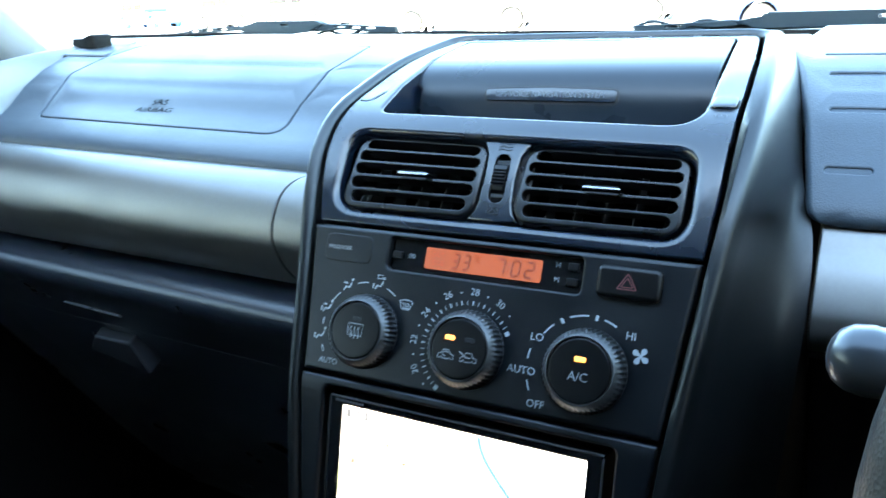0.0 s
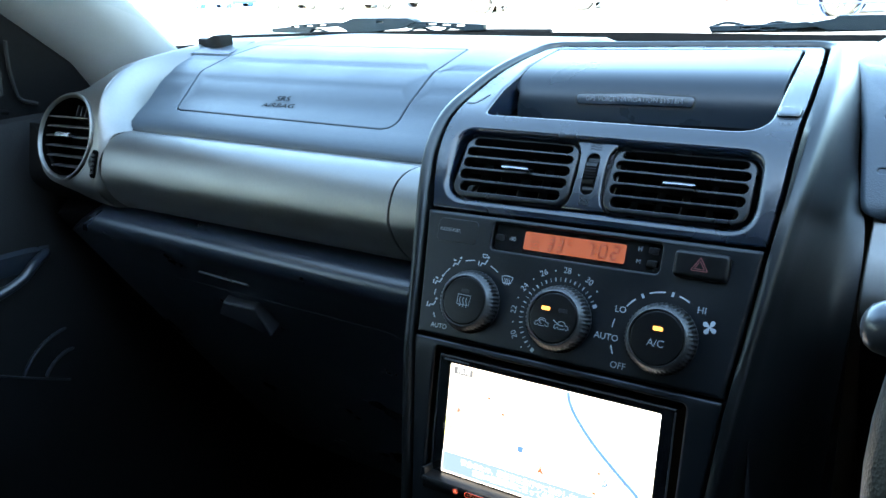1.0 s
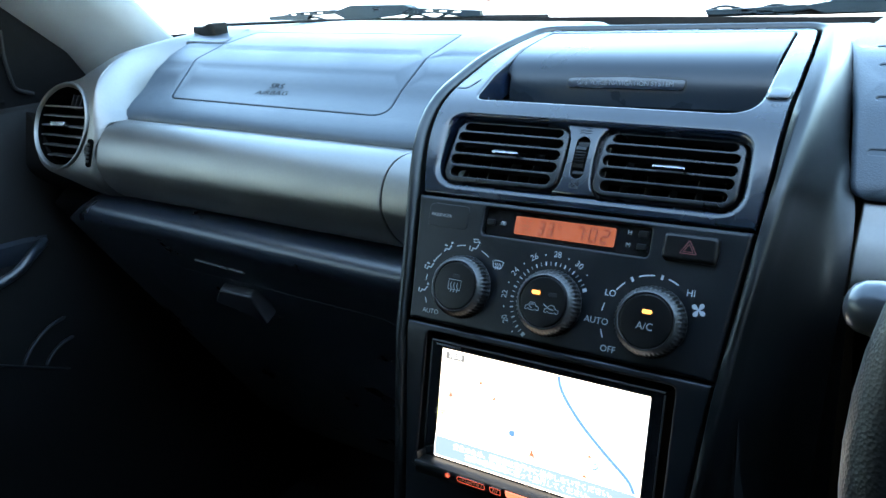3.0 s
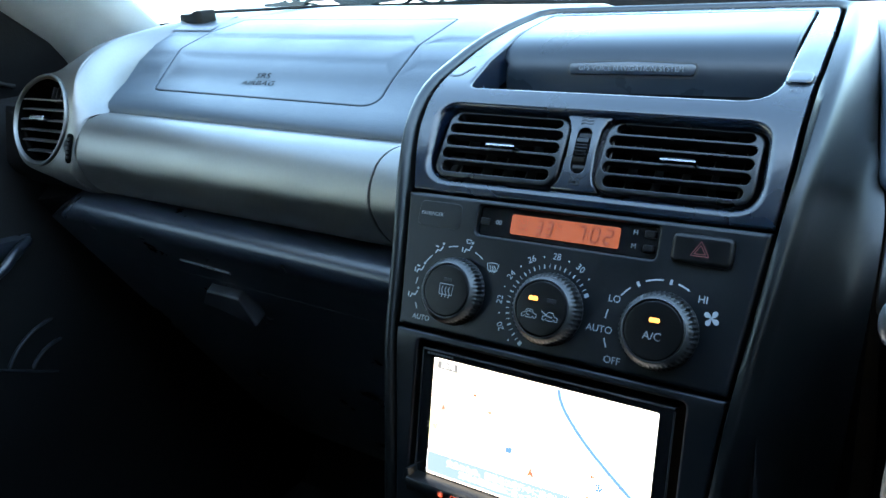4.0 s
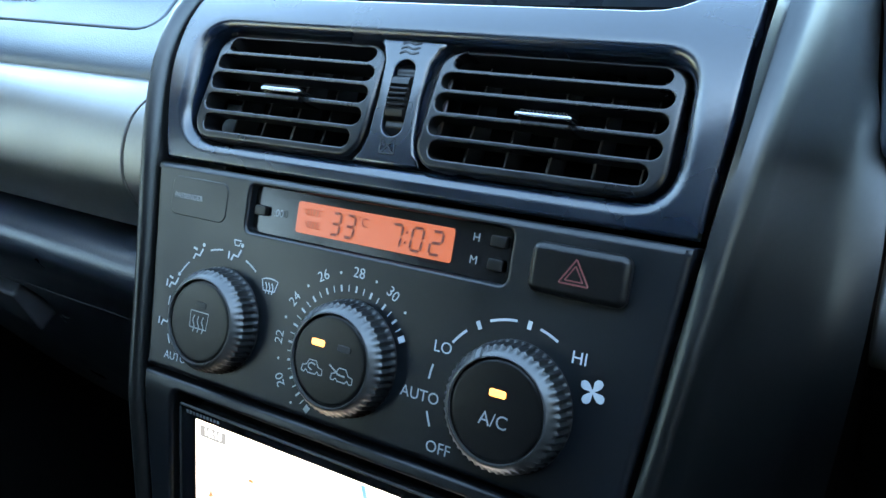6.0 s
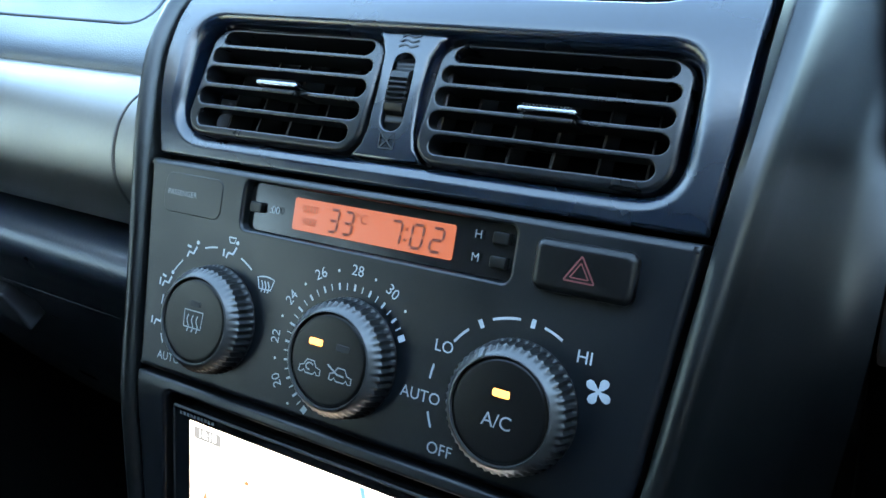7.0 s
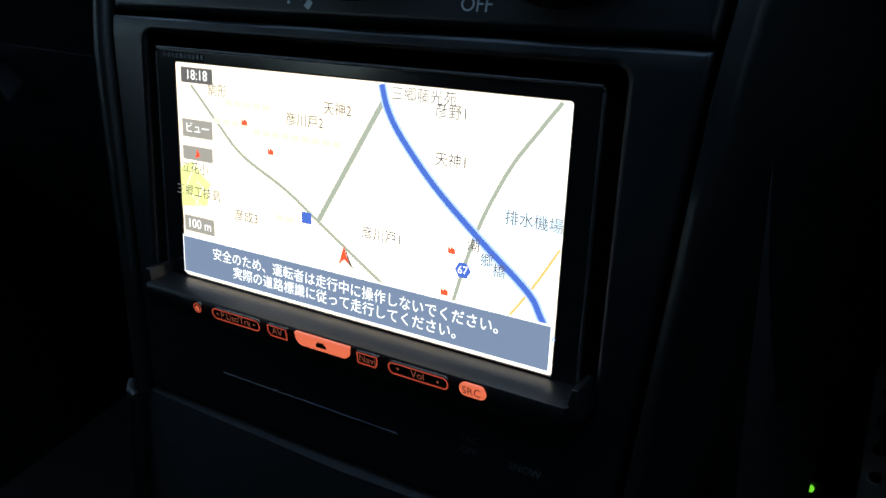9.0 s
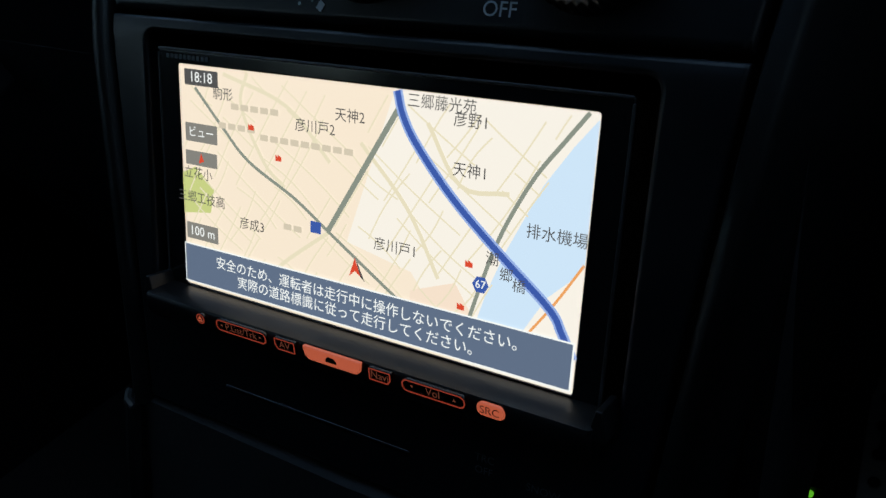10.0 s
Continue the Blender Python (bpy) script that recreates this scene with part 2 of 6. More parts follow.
def plate(place, outer, holes=(), r=0.001, depth=0.004, grid=None, d0=0.0, seg=4, floor=False, lip=None):
    """A moulded panel: a face in the surface place(u, v, d), with rounded edges that run down to depth, and through-holes.
    lip: the rounding at the holes, where it differs from r, or one for each hole."""
    lip = r if lip is None else lip
    lips = lip if isinstance(lip, tuple) else (lip,) * len(holes)
    loops = [(list(outer), -1, r)] + [(list(hh), 1, q) for hh, q in zip(holes, lips)]
    verts, faces, norms = [], [], []
    eps = 1e-4

    def surf(u, v, d):
        return Vector(place(u, v, d))

    def out_normal(u, v):
        return (surf(u, v, 0) - surf(u, v, eps)).normalized()

    flat, edges, starts, tops = [], [], [], []
    for loop, sign, rr in loops:
        outs = outwards(loop)
        top = [(p[0] + sign * rr * o.x, p[1] + sign * rr * o.y) for p, o in zip(loop, outs)]
        tops.append((top, outs, sign, rr, loop))
        s = len(flat)
        starts.append(s)
        flat += [Vector(p) for p in top]
        edges += [(s + i, s + (i + 1) % len(top)) for i in range(len(top))]
    if grid:
        us, vs = [p[0] for p in outer], [p[1] for p in outer]
        gu, gv = grid
        nu, nv = max(1, round((max(us) - min(us)) / gu)), max(1, round((max(vs) - min(vs)) / gv))
        for i in range(1, nu):
            for j in range(1, nv):
                p = (min(us) + (max(us) - min(us)) * i / nu, min(vs) + (max(vs) - min(vs)) * j / nv)
                if inside(p, tops[0][0]) and not any(inside(p, t[0]) for t in tops[1:]):
                    flat.append(Vector(p))
    co, _, tris, *_ = delaunay_2d_cdt(flat, edges, [], 0, 1e-7)
    for p in co:
        verts.append(surf(p[0], p[1], d0))
        norms.append(out_normal(p[0], p[1]))
    known = {tuple(round(q, 6) for q in p): i for i, p in enumerate(co)}
    for f in tris:
        c = sum((co[i] for i in f), Vector((0, 0))) / len(f)
        if inside(c, tops[0][0]) and not any(inside(c, t[0]) for t in tops[1:]):
            faces.append(tuple(f))
    for top, outs, sign, rr, loop in tops:
        rings = []
        for k in range(seg + 2):
            last = k == seg + 1
            a = math.pi / 2 * min(k, seg) / seg
            off, d = sign * rr * (1 - math.sin(a)), d0 + (depth if last else rr * (1 - math.cos(a)))
            ring = []
            for p, o in zip(loop, outs):
                u, v = p[0] + off * o.x, p[1] + off * o.y
                met = known.get((round(u, 6), round(v, 6))) if k == 0 else None
                if met is not None:
                    ring.append(met)
                    continue
                w = surf(u, v, d)
                lateral = surf(u + eps * o.x, v + eps * o.y, d) - w
                n = out_normal(u, v) * math.cos(a) - sign * lateral.normalized() * math.sin(a)
                ring.append(len(verts))
                verts.append(w)
                norms.append(n.normalized())
            rings.append(ring)
        for ra, rb in zip(rings, rings[1:]):
            for i in range(len(ra)):
                j = (i + 1) % len(ra)
                faces.append((ra[i], ra[j], rb[j], rb[i]))
    if floor:
        s = len(verts)
        co2, _, tris2, *_ = delaunay_2d_cdt([Vector(p) for p in outer], [(i, (i + 1) % len(outer)) for i in range(len(outer))], [], 0, 1e-7)
        for p in co2:
            verts.append(surf(p[0], p[1], d0 + depth))
            norms.append(-out_normal(p[0], p[1]))
        faces += [tuple(i + s for i in f) for f in tris2 if inside(sum((co2[i] for i in f), Vector((0, 0))) / len(f), outer)]
    good = []
    for f in (tuple(dict.fromkeys(q)) for q in faces):
        if len(f) < 3:
            continue
        a, b, c = verts[f[0]], verts[f[1]], verts[f[2]]
        n = (b - a).cross(c - a)
        if len(f) == 4:
            n += (c - a).cross(verts[f[3]] - a)
        good.append(f if n.dot(norms[f[0]] + norms[f[1]] + norms[f[2]]) >= 0 else tuple(reversed(f)))
    return verts, good, norms


def loft(rows, closed=False, caps=False):
    """A skin over rows of points."""
    n = len(rows[0])
    verts = [Vector(p) for row in rows for p in row]
    faces = []
    for i in range(len(rows) - 1):
        for j in range(n if closed else n - 1):
            k = (j + 1) % n
            faces.append((i * n + j, i * n + k, (i + 1) * n + k, (i + 1) * n + j))
    if caps:
        faces += [tuple(range(n)), tuple(range((len(rows) - 1) * n, len(rows) * n))]
    return verts, faces


def tube(points, radius, n=10, caps=True):
    """A round bar along points; radius may be a list."""
    pts = [Vector(p) for p in points]
    rows, up = [], None
    for i, p in enumerate(pts):
        t = (pts[min(i + 1, len(pts) - 1)] - pts[max(i - 1, 0)]).normalized()
        if up is None:
            up = Vector((0, 0, 1)) if abs(t.z) < 0.9 else Vector((1, 0, 0))
        side = t.cross(up).normalized()
        up = side.cross(t).normalized()
        rr = radius[i] if isinstance(radius, (list, tuple)) else radius
        rows.append([p + rr * (math.cos(2 * math.pi * k / n) * side + math.sin(2 * math.pi * k / n) * up) for k in range(n)])
    return loft(rows, True, caps)


def turned(place, cu, cv, profile, n=64, flute=None):
    """A turned shape on a surface: profile of (radius, height); flute(angle, r, h) may change the radius."""
    rows = []
    for r, h in profile:
        row = []
        for k in range(n):
            a = 2 * math.pi * k / n
            rr = flute(k, r, h) if flute else r
            row.append(Vector(place(cu + rr * math.cos(a), cv + rr * math.sin(a), -h)))
        rows.append(row)
    v, f = loft(rows, True)
    f.append(tuple(range((len(rows) - 1) * n, len(rows) * n)))
    return v, f


def box(x0, x1, y0, y1, z0, z1):
    v = [Vector((x, y, z)) for x in (x0, x1) for y in (y0, y1) for z in (z0, z1)]
    return v, [(0, 1, 3, 2), (4, 6, 7, 5), (0, 4, 5, 1), (2, 3, 7, 6), (0, 2, 6, 4), (1, 5, 7, 3)]


def ribbon(place, points, width, h):
    """A flat line of a drawing, on a surface, at the height h."""
    pts = [Vector(p) for p in points]
    verts, faces = [], []
    for i, p in enumerate(pts):
        t = (pts[min(i + 1, len(pts) - 1)] - pts[max(i - 1, 0)]).normalized()
        o = Vector((-t.y, t.x)) * width / 2
        verts += [Vector(place(p.x + o.x, p.y + o.y, -h)), Vector(place(p.x - o.x, p.y - o.y, -h))]
        if i:
            faces.append((2 * i - 2, 2 * i - 1, 2 * i + 1, 2 * i))
    return verts, faces


def patch(place, loop, h):
    """A flat shape of a drawing, on a surface."""
    co, _, tris, *_ = delaunay_2d_cdt([Vector(p) for p in loop], [(i, (i + 1) % len(loop)) for i in range(len(loop))], [], 0, 1e-7)
    keep = [tuple(f) for f in tris if inside(sum((co[i] for i in f), Vector((0, 0))) / len(f), loop)]
    return [Vector(place(p[0], p[1], -h)) for p in co], keep


def smooth_path(points, n=8):
    """Points along a smooth curve through the given ones."""
    pts = [Vector(p) for p in points]
    pts = [2 * pts[0] - pts[1]] + pts + [2 * pts[-1] - pts[-2]]
    out = []
    for i in range(1, len(pts) - 2):
        a, b, c, d = pts[i - 1:i + 3]
        for k in range(n):
            t = k / n
            out.append(0.5 * (2 * b + (c - a) * t + (2 * a - 5 * b + 4 * c - d) * t * t + (3 * b - a - 3 * c + d) * t ** 3))
    return out + [pts[-2]]


def words(place, text, cu, cv, size, h, turn=0.0, wide=1.0):
    """Lettering on a surface, about its middle; turn in degrees, clockwise."""
    cu_ = bpy.data.curves.new("lettering", "FONT")
    cu_.body, cu_.size, cu_.align_x, cu_.align_y = text, size, "CENTER", "CENTER"
    cu_.resolution_u = 3
    tmp = bpy.data.objects.new("lettering", cu_)
    scene.collection.objects.link(tmp)
    bpy.context.view_layer.update()
    me = bpy.data.meshes.new_from_object(tmp.evaluated_get(bpy.context.evaluated_depsgraph_get()))
    c, s = math.cos(radians(turn)), math.sin(radians(turn))
    verts = [Vector(place(cu + v.co.x * wide * c + v.co.y * s, cv - v.co.x * wide * s + v.co.y * c, -h)) for v in me.vertices]
    faces = [tuple(p.vertices) for p in me.polygons]
    bpy.data.objects.remove(tmp)
    bpy.data.curves.remove(cu_)
    bpy.data.meshes.remove(me)
    return verts, faces


class Profile:
    """A curve in the car's length section, by arc length from the height z0; place(x, v, d) lies d inside it."""

    def __init__(self, points, z0, n=10, sway=0.0, sway_from=0.0):
        pts = smooth_path([Vector((0, y, z)) for y, z in points], n)
        self.p, self.s = pts, [0.0]
        for a, b in zip(pts, pts[1:]):
            self.s.append(self.s[-1] + (b - a).length)
        self.sway, self.sway_from, off = sway, sway_from, 0.0
        off = self.at_z(z0)
        self.s = [q - off for q in self.s]

    def at_z(self, z):
        for i in range(len(self.p) - 1):
            if self.p[i].z <= z <= self.p[i + 1].z:
                return self.s[i] + (z - self.p[i].z) / (self.p[i + 1].z - self.p[i].z) * (self.s[i + 1] - self.s[i])
        return self.s[-1]

    def at_y(self, y):
        for i in range(len(self.p) - 1, 0, -1):
            if self.p[i - 1].y <= y <= self.p[i].y:
                return self.s[i - 1] + (y - self.p[i - 1].y) / (self.p[i].y - self.p[i - 1].y) * (self.s[i] - self.s[i - 1])
        return self.s[-1]

    def raw(self, v):
        i = min(max(int(np.searchsorted(self.s, v)) - 1, 0), len(self.s) - 2)
        t = (v - self.s[i]) / (self.s[i + 1] - self.s[i])
        return self.p[i] + (self.p[i + 1] - self.p[i]) * t

    def place(self, x, v, d=0.0):
        p = self.raw(v)
        t = (self.raw(v + 0.002) - self.raw(v - 0.002)).normalized()
        return Vector((x, p.y + d * t.z, p.z - d * t.y + self.sway * (x - self.sway_from)))



# ---------------------------------------------------------------- the outside
ground = part("ground", ([(-400, -300, 0), (400, -300, 0), (400, 900, 0), (-400, 900, 0)], [(0, 1, 2, 3)]), CONCRETE)
tagged(ground, "pale sunlit concrete of a car park", "ground", kind="structure")


def parked_car(paint, label, van=False):
    """A parked car, nose along +x, resting on the ground."""
    car = thing("parked_car", label, "car", group="cars parked across the lot")
    L, W, H = (4.6, 1.75, 1.95) if van else (4.5, 1.72, 1.45)
    belt = 1.05 if van else 0.92
    side = [(-L / 2, 0.38, 0), (-L / 2 + 0.05, 0.22, 0), (L / 2 - 0.05, 0.22, 0), (L / 2, 0.42, 0), (L / 2 - 0.04, 0.72, 0), (L / 2 - (0.3 if van else 1.15), belt, 0), (-L / 2 + 0.08, belt, 0)]
    arches = []
    for x in (L / 2 - 0.85, -L / 2 + 0.8):
        arches.append([(x + 0.36 * math.cos(radians(t)), 0.31 + 0.36 * math.sin(radians(t))) for t in range(0, 360, 15)])
    outline = rpoly([(x, z, 0.06) for x, z, _ in side], 0.06)
    cut = []
    for x, z in outline:
        cut.append((x, z))
    body = join(*[plate(lambda u, v, d, s=s: (u, s * (W / 2 - d), v), cut, arches, 0.05, 0.3) for s in (-1, 1)],
                loft([[(x, -W / 2 + 0.05, z) for x, z in outline], [(x, W / 2 - 0.05, z) for x, z in outline]], True)[:2] + ([],))
    part("body", body[:2], paint, car)
    top = [(-L / 2 + 0.1, belt), (-L / 2 + (0.15 if van else 0.55), H), (L / 2 - (1.2 if van else 2.1), H), (L / 2 - (0.35 if van else 1.25), belt)]
    part("cabin", loft([[(x, s * (W / 2 - 0.05 - 0.12 * (z - belt)), z) for x, z in rpoly([(a, b, 0.12) for a, b in top], 0.1)] for s in (-1, 1)], True, True), paint, car)
    for s in (-1, 1):
        for x0, x1 in ((-L / 2 + 0.75, -0.35), (-0.25, L / 2 - 1.7)):
            part("window", plate(lambda u, v, d, s=s: (u, s * (W / 2 - 0.035 - 0.12 * (v - belt) - d), v), rrect((x0 + x1) / 2, (belt + H) / 2, x1 - x0, (H - belt) * 0.66, 0.08), (), 0.01, 0.03), CARGLASS, car)
        part("lamp", plate(lambda u, v, d, s=s: (L / 2 + 0.01 - d, s * u, v), rrect(0.62, 0.62, 0.34, 0.16, 0.05), (), 0.02, 0.1), CHROME, car, "clear headlamp")
    part("bumper", plate(lambda u, v, d: (L / 2 + 0.03 - d, u, v), rrect(0, 0.38, W - 0.2, 0.2, 0.06), (), 0.03, 0.15), paint, car)
    for x in (L / 2 - 0.85, -L / 2 + 0.8):
        for s in (-1, 1):
            put_ = lambda u, v, d, s=s, x=x: (x + u, s * (W / 2 - 0.02 - d), 0.31 + v)
            tyre = part("wheel", turned(put_, 0, 0, [(0.31, -0.2), (0.31, -0.02), (0.295, 0.0), (0.215, 0.0), (0.205, -0.03)], 40), TYRE, car)
            holes = [disc(0.135 * math.cos(t * 2 * math.pi / 7), 0.135 * math.sin(t * 2 * math.pi / 7), 0.038, 12) for t in range(7)]
            part("rim", plate(put_, disc(0, 0, 0.205, 40), holes, 0.008, 0.05, d0=0.02), GALV, tyre, "silver alloy rim")
    return car


lot = [(WHITECAR, "white van parked on pale concrete", True, (-11.2, 22.0, 14)), (WHITECAR, "white hatchback parked on pale concrete", False, (-20.9, 27.0, -12)),
       (SILVERCAR, "silver estate parked on pale concrete", False, (-26.8, 29.3, -12)), (BLUECAR, "bright blue hatchback parked on pale concrete", False, (-38.7, 35.0, -10)),
       (WHITECAR, "white minivan parked on pale concrete", True, (-5.0, 25.5, 4)), (NAVYCAR, "dark navy saloon parked on pale concrete", False, (-0.95, 17.9, 4))]
for paint, label, van, (x, y, turn) in lot:
    parked_car(paint, label, van).matrix_world = pose(x, y, 0, 0, 0, turn)
for x, y in ((-9.9, 17.4), (-19.4, 24.0)):
    pole = thing("lamp_post", "slim galvanised steel post in the car park", "post", (x, y, 0), "posts of the car park")
    part("shaft", tube([(x, y, 0), (x, y, 4.5)], 0.05), GALV, pole)
    part("foot", turned(lambda u, v, d: (x + u, y + v, -d), 0, 0, [(0.14, 0), (0.14, 0.03), (0.08, 0.05)], 24), GALV, pole)

# ---------------------------------------------------------------- the cabin's shell
shell = dict(kind="structure")
cabin_floor = part("floor", join(box(-0.76, 0.76, -1.10, 0.75, 0.2, 0.24)), CARPET)
tagged(cabin_floor, "black carpeted car floor in deep shade", "floor", **shell)
bulkhead = part("wall_front", loft([[(x, y, z) for x in (-0.76, 0.76)] for y, z in ((0.45, 0.24), (0.56, 0.35), (0.56, 0.95), (0.5, 1.0))]), CARPET)
tagged(bulkhead, "black carpeted footwell bulkhead", "wall", **shell)
# unseen wall, set close behind the camera so the panels reflect black
rear = part("wall_rear", join(box(-0.78, 0.78, -1.13, -1.07, 0.2, 1.40)), TRIM)
tagged(rear, "unseen dark wall that closes the cabin and blackens reflections", "wall", **shell)
roof_rows = []
for y, z in ((-0.225, 1.279), (-0.24, 1.289), (-0.30, 1.306), (-0.455, 1.338), (-0.50, 1.36), (-0.75, 1.385), (-1.0, 1.385), (-1.13, 1.375)):
    roof_rows.append([(x, y, z - 0.10 * abs(x / 0.66) ** 6) for x in np.linspace(-0.70, 0.70, 15)])
roof = part("ceiling", join(loft(roof_rows), loft([[(p[0], p[1], p[2] + 0.03) for p in row] for row in roof_rows])), HEADLINER)
tagged(roof, "grey-beige woven headliner of the car roof", "ceiling", **shell)
for s, name in ((-1, "wall_left"), (1, "wall_right")):
    door = part(name, loft([[(s * x, y, z) for y in (-1.13, -0.8, -0.4, 0.1, 0.34, 0.60)] for x, z in ((0.74, 0.2), (0.74, 0.55), (0.715, 0.60), (0.70, 0.80), (0.715, 0.90), (0.735, 0.985), (0.75, 0.995), (0.80, 0.985), (0.80, 0.2))]), LINING)
    tagged(door, "black grained door lining with its window sill", "door", **shell)
    post_at = (-0.78, -0.70) if s < 0 else (-0.62, -0.52)
    if s < 0:
        # unseen window on one side only, there to let in fill light
        quarter = part("window_1", loft([[(s * 0.765, y, 0.99) for y in (-1.0, -0.78)], [(s * 0.68, y, 1.33) for y in (-1.0, -0.78)]]), FILL_GLASS)
        quarter.visible_shadow = False
        tagged(quarter, "unseen tinted side window that lets in fill light", "window", **shell)
    # front door windows, and dark trim before and behind them
    pane = part("window_2" if s < 0 else "window_4", loft([[(s * 0.765, y, 0.985) for y in (post_at[1], 0.02)], [(s * 0.66, y, 1.345) for y in (post_at[1], -0.34)]]), SIDE_GLASS if s < 0 else DIMMED_GLASS)
    tagged(pane, "tinted front door window glass", "window", **shell)
    # the rear pieces are unseen blanks, added to keep side daylight out
    for y0, y1, z0, z1 in ((-1.13, -1.0 if s < 0 else post_at[0], -1.13, -1.0 if s < 0 else post_at[0]), (0.02, 0.2, -0.34, -0.28)):
        shut = part("wall_" + ("left" if s < 0 else "right") + "_upper", loft([[(s * 0.765, y, 0.985) for y in (y0, y1)], [(s * 0.655, y, 1.36) for y in (z0, z1)]]), TRIM)
        tagged(shut, "dark blank that closes the upper side of the cabin", "wall", **shell)
    post = part("trim", loft([[(s * 0.762, y, 0.98) for y in post_at], [(s * 0.657, y, 1.36) for y in post_at]]), TRIM)
    tagged(post, "black door pillar trim", "pillar", **shell)
    # windscreen pillar: broad padded trim that leans back with the screen
    rows = []
    for y0, y1, z, xo, xi in ((0.20, 0.335, 1.00, 0.755, 0.665), (0.155, 0.29, 1.045, 0.752, 0.668), (0.055, 0.215, 1.12, 0.735, 0.665), (-0.07, 0.10, 1.21, 0.712, 0.645), (-0.29, -0.115, 1.32, 0.68, 0.61), (-0.44, -0.26, 1.36, 0.66, 0.59)):
        rows.append([(s * (xo + 0.012), y0 - 0.004, z), (s * xo, y0 - 0.008, z), (s * (xo - 0.5 * (xo - xi)), y0 + 0.02, z + 0.004), (s * (xi - 0.004), (y0 + y1) / 2, z + 0.004), (s * xi, y1 - 0.02, z + 0.004), (s * (xi + 0.012), y1, z), (s * (xo + 0.012), y1 + 0.05, z)])
    pillar = part("trim", loft(rows), PILLAR, sharp=60)
    tagged(pillar, "light grey padded windscreen pillar trim", "pillar", **shell)
lining = bpy.data.objects["wall_left"]
part("door_pull", tube(smooth_path([(-0.700, 0.066, 0.835), (-0.690, 0.040, 0.826), (-0.687, 0.020, 0.814), (-0.688, -0.01, 0.805), (-0.690, -0.06, 0.800), (-0.700, -0.14, 0.797)], 6), [0.003] + [0.006] * 29 + [0.003], 12), LOWER, lining, "satin door pull")
part("pull_cup", loft([[(-0.703 + d, y + dy, z + dz) for y, z in ((-0.14, 0.842), (-0.007, 0.842), (0.038, 0.840), (0.066, 0.836))] for d, dy, dz in ((0.0, 0.004, 0.004), (0.006, 0.0, 0.0), (0.004, -0.01, -0.015), (-0.002, -0.025, -0.028))]), LOWER, lining, "satin door pull cup")
for r, a0, a1 in ((0.079, 92, 150), (0.050, 88, 146)):
    part("speaker_ring", tube([(-0.7035, 0.073 + r * math.cos(radians(a0 + (a1 - a0) * t / 20)), 0.652 + r * math.sin(radians(a0 + (a1 - a0) * t / 20))) for t in range(21)], [0.0005] + [0.0022] * 19 + [0.0005], 8), LOWER, lining, "raised speaker ring")
part("pocket_edge", tube([(-0.702, -0.06, 0.727), (-0.700, -0.034, 0.713), (-0.700, 0.032, 0.678), (-0.702, 0.06, 0.664)], 0.0013, 8), LOWER, lining, "door pocket edge")
# door seal strip, running forward and down along the pillar
sail = part("trim", plate(lambda y, z, d: (-0.742 - d + 0.20 * (z - 0.99), y, z), [(0.02, 0.985), (0.21, 0.985), (0.165, 1.045), (0.055, 1.13), (-0.07, 1.215), (-0.27, 1.34), (-0.34, 1.34)], (), 0.004, 0.02), TRIM)
tagged(sail, "black door corner trim behind the mirror", "trim", **shell)
sail_at = lambda y, z, d: (-0.7385 - d + 0.20 * (z - 0.99), y, z)
part("pane_frame", plate(sail_at, rpoly([(0.0718, 1.0932), (0.0647, 1.0987), (0.0585, 1.0133), (0.072, 1.0177)], 0.002, 3), (), 0.001, 0.003), LINING, sail, "dark grey frame of the door glass")
# lighter tube traced along the highlight on the corner trim
part("moulding", tube(smooth_path([sail_at(y, z, -0.001) for y, z in [(0.0799, 1.0787), (0.0808, 1.0492), (0.0857, 1.0223), (0.0913, 1.0101), (0.1113, 1.0021)]], 5), 0.0022, 8), LINING, sail, "lighter tube drawing the highlight along the corner trim edge")
part("sill_edge", tube(smooth_path([(-0.728, y, z) for y, z in [(0.0307, 1.0028), (0.0503, 1.0021), (0.0696, 0.9988)]], 4), 0.0030, 8), TRIM, sail, "edge of the window sill")
seal = part("trim", tube(smooth_path([(-0.757, 0.215, 0.995), (-0.757, 0.165, 1.035), (-0.74, 0.05, 1.12), (-0.70, -0.13, 1.25), (-0.67, -0.28, 1.345)], 6), 0.013), RUBBER)
tagged(seal, "black rubber door seal", "seal", **shell)
screen = part("window_3", loft([[(-0.70, 0.36, 1.035), (-0.35, 0.47, 1.04), (0, 0.50, 1.04), (0.35, 0.47, 1.04), (0.70, 0.36, 1.035)], [(-0.60, -0.375, 1.35), (-0.3, -0.425, 1.365), (0, -0.445, 1.37), (0.3, -0.425, 1.365), (0.60, -0.375, 1.35)]]), glass, sharp=80)
screen.visible_shadow = False
tagged(screen, "clear raked windscreen glass", "window", **shell)
cowl = part("cowl", loft([[(-0.75, y - 0.08, z), (-0.4, y - 0.01, z), (0, y, z), (0.4, y - 0.01, z), (0.75, y - 0.08, z)] for y, z in ((0.42, 1.03), (0.455, 1.028), (0.50, 1.024), (0.56, 1.02), (0.68, 0.99), (0.85, 0.93))]), RUBBER, sharp=70)
tagged(cowl, "black plastic cowl below the windscreen", "cowl", **shell)

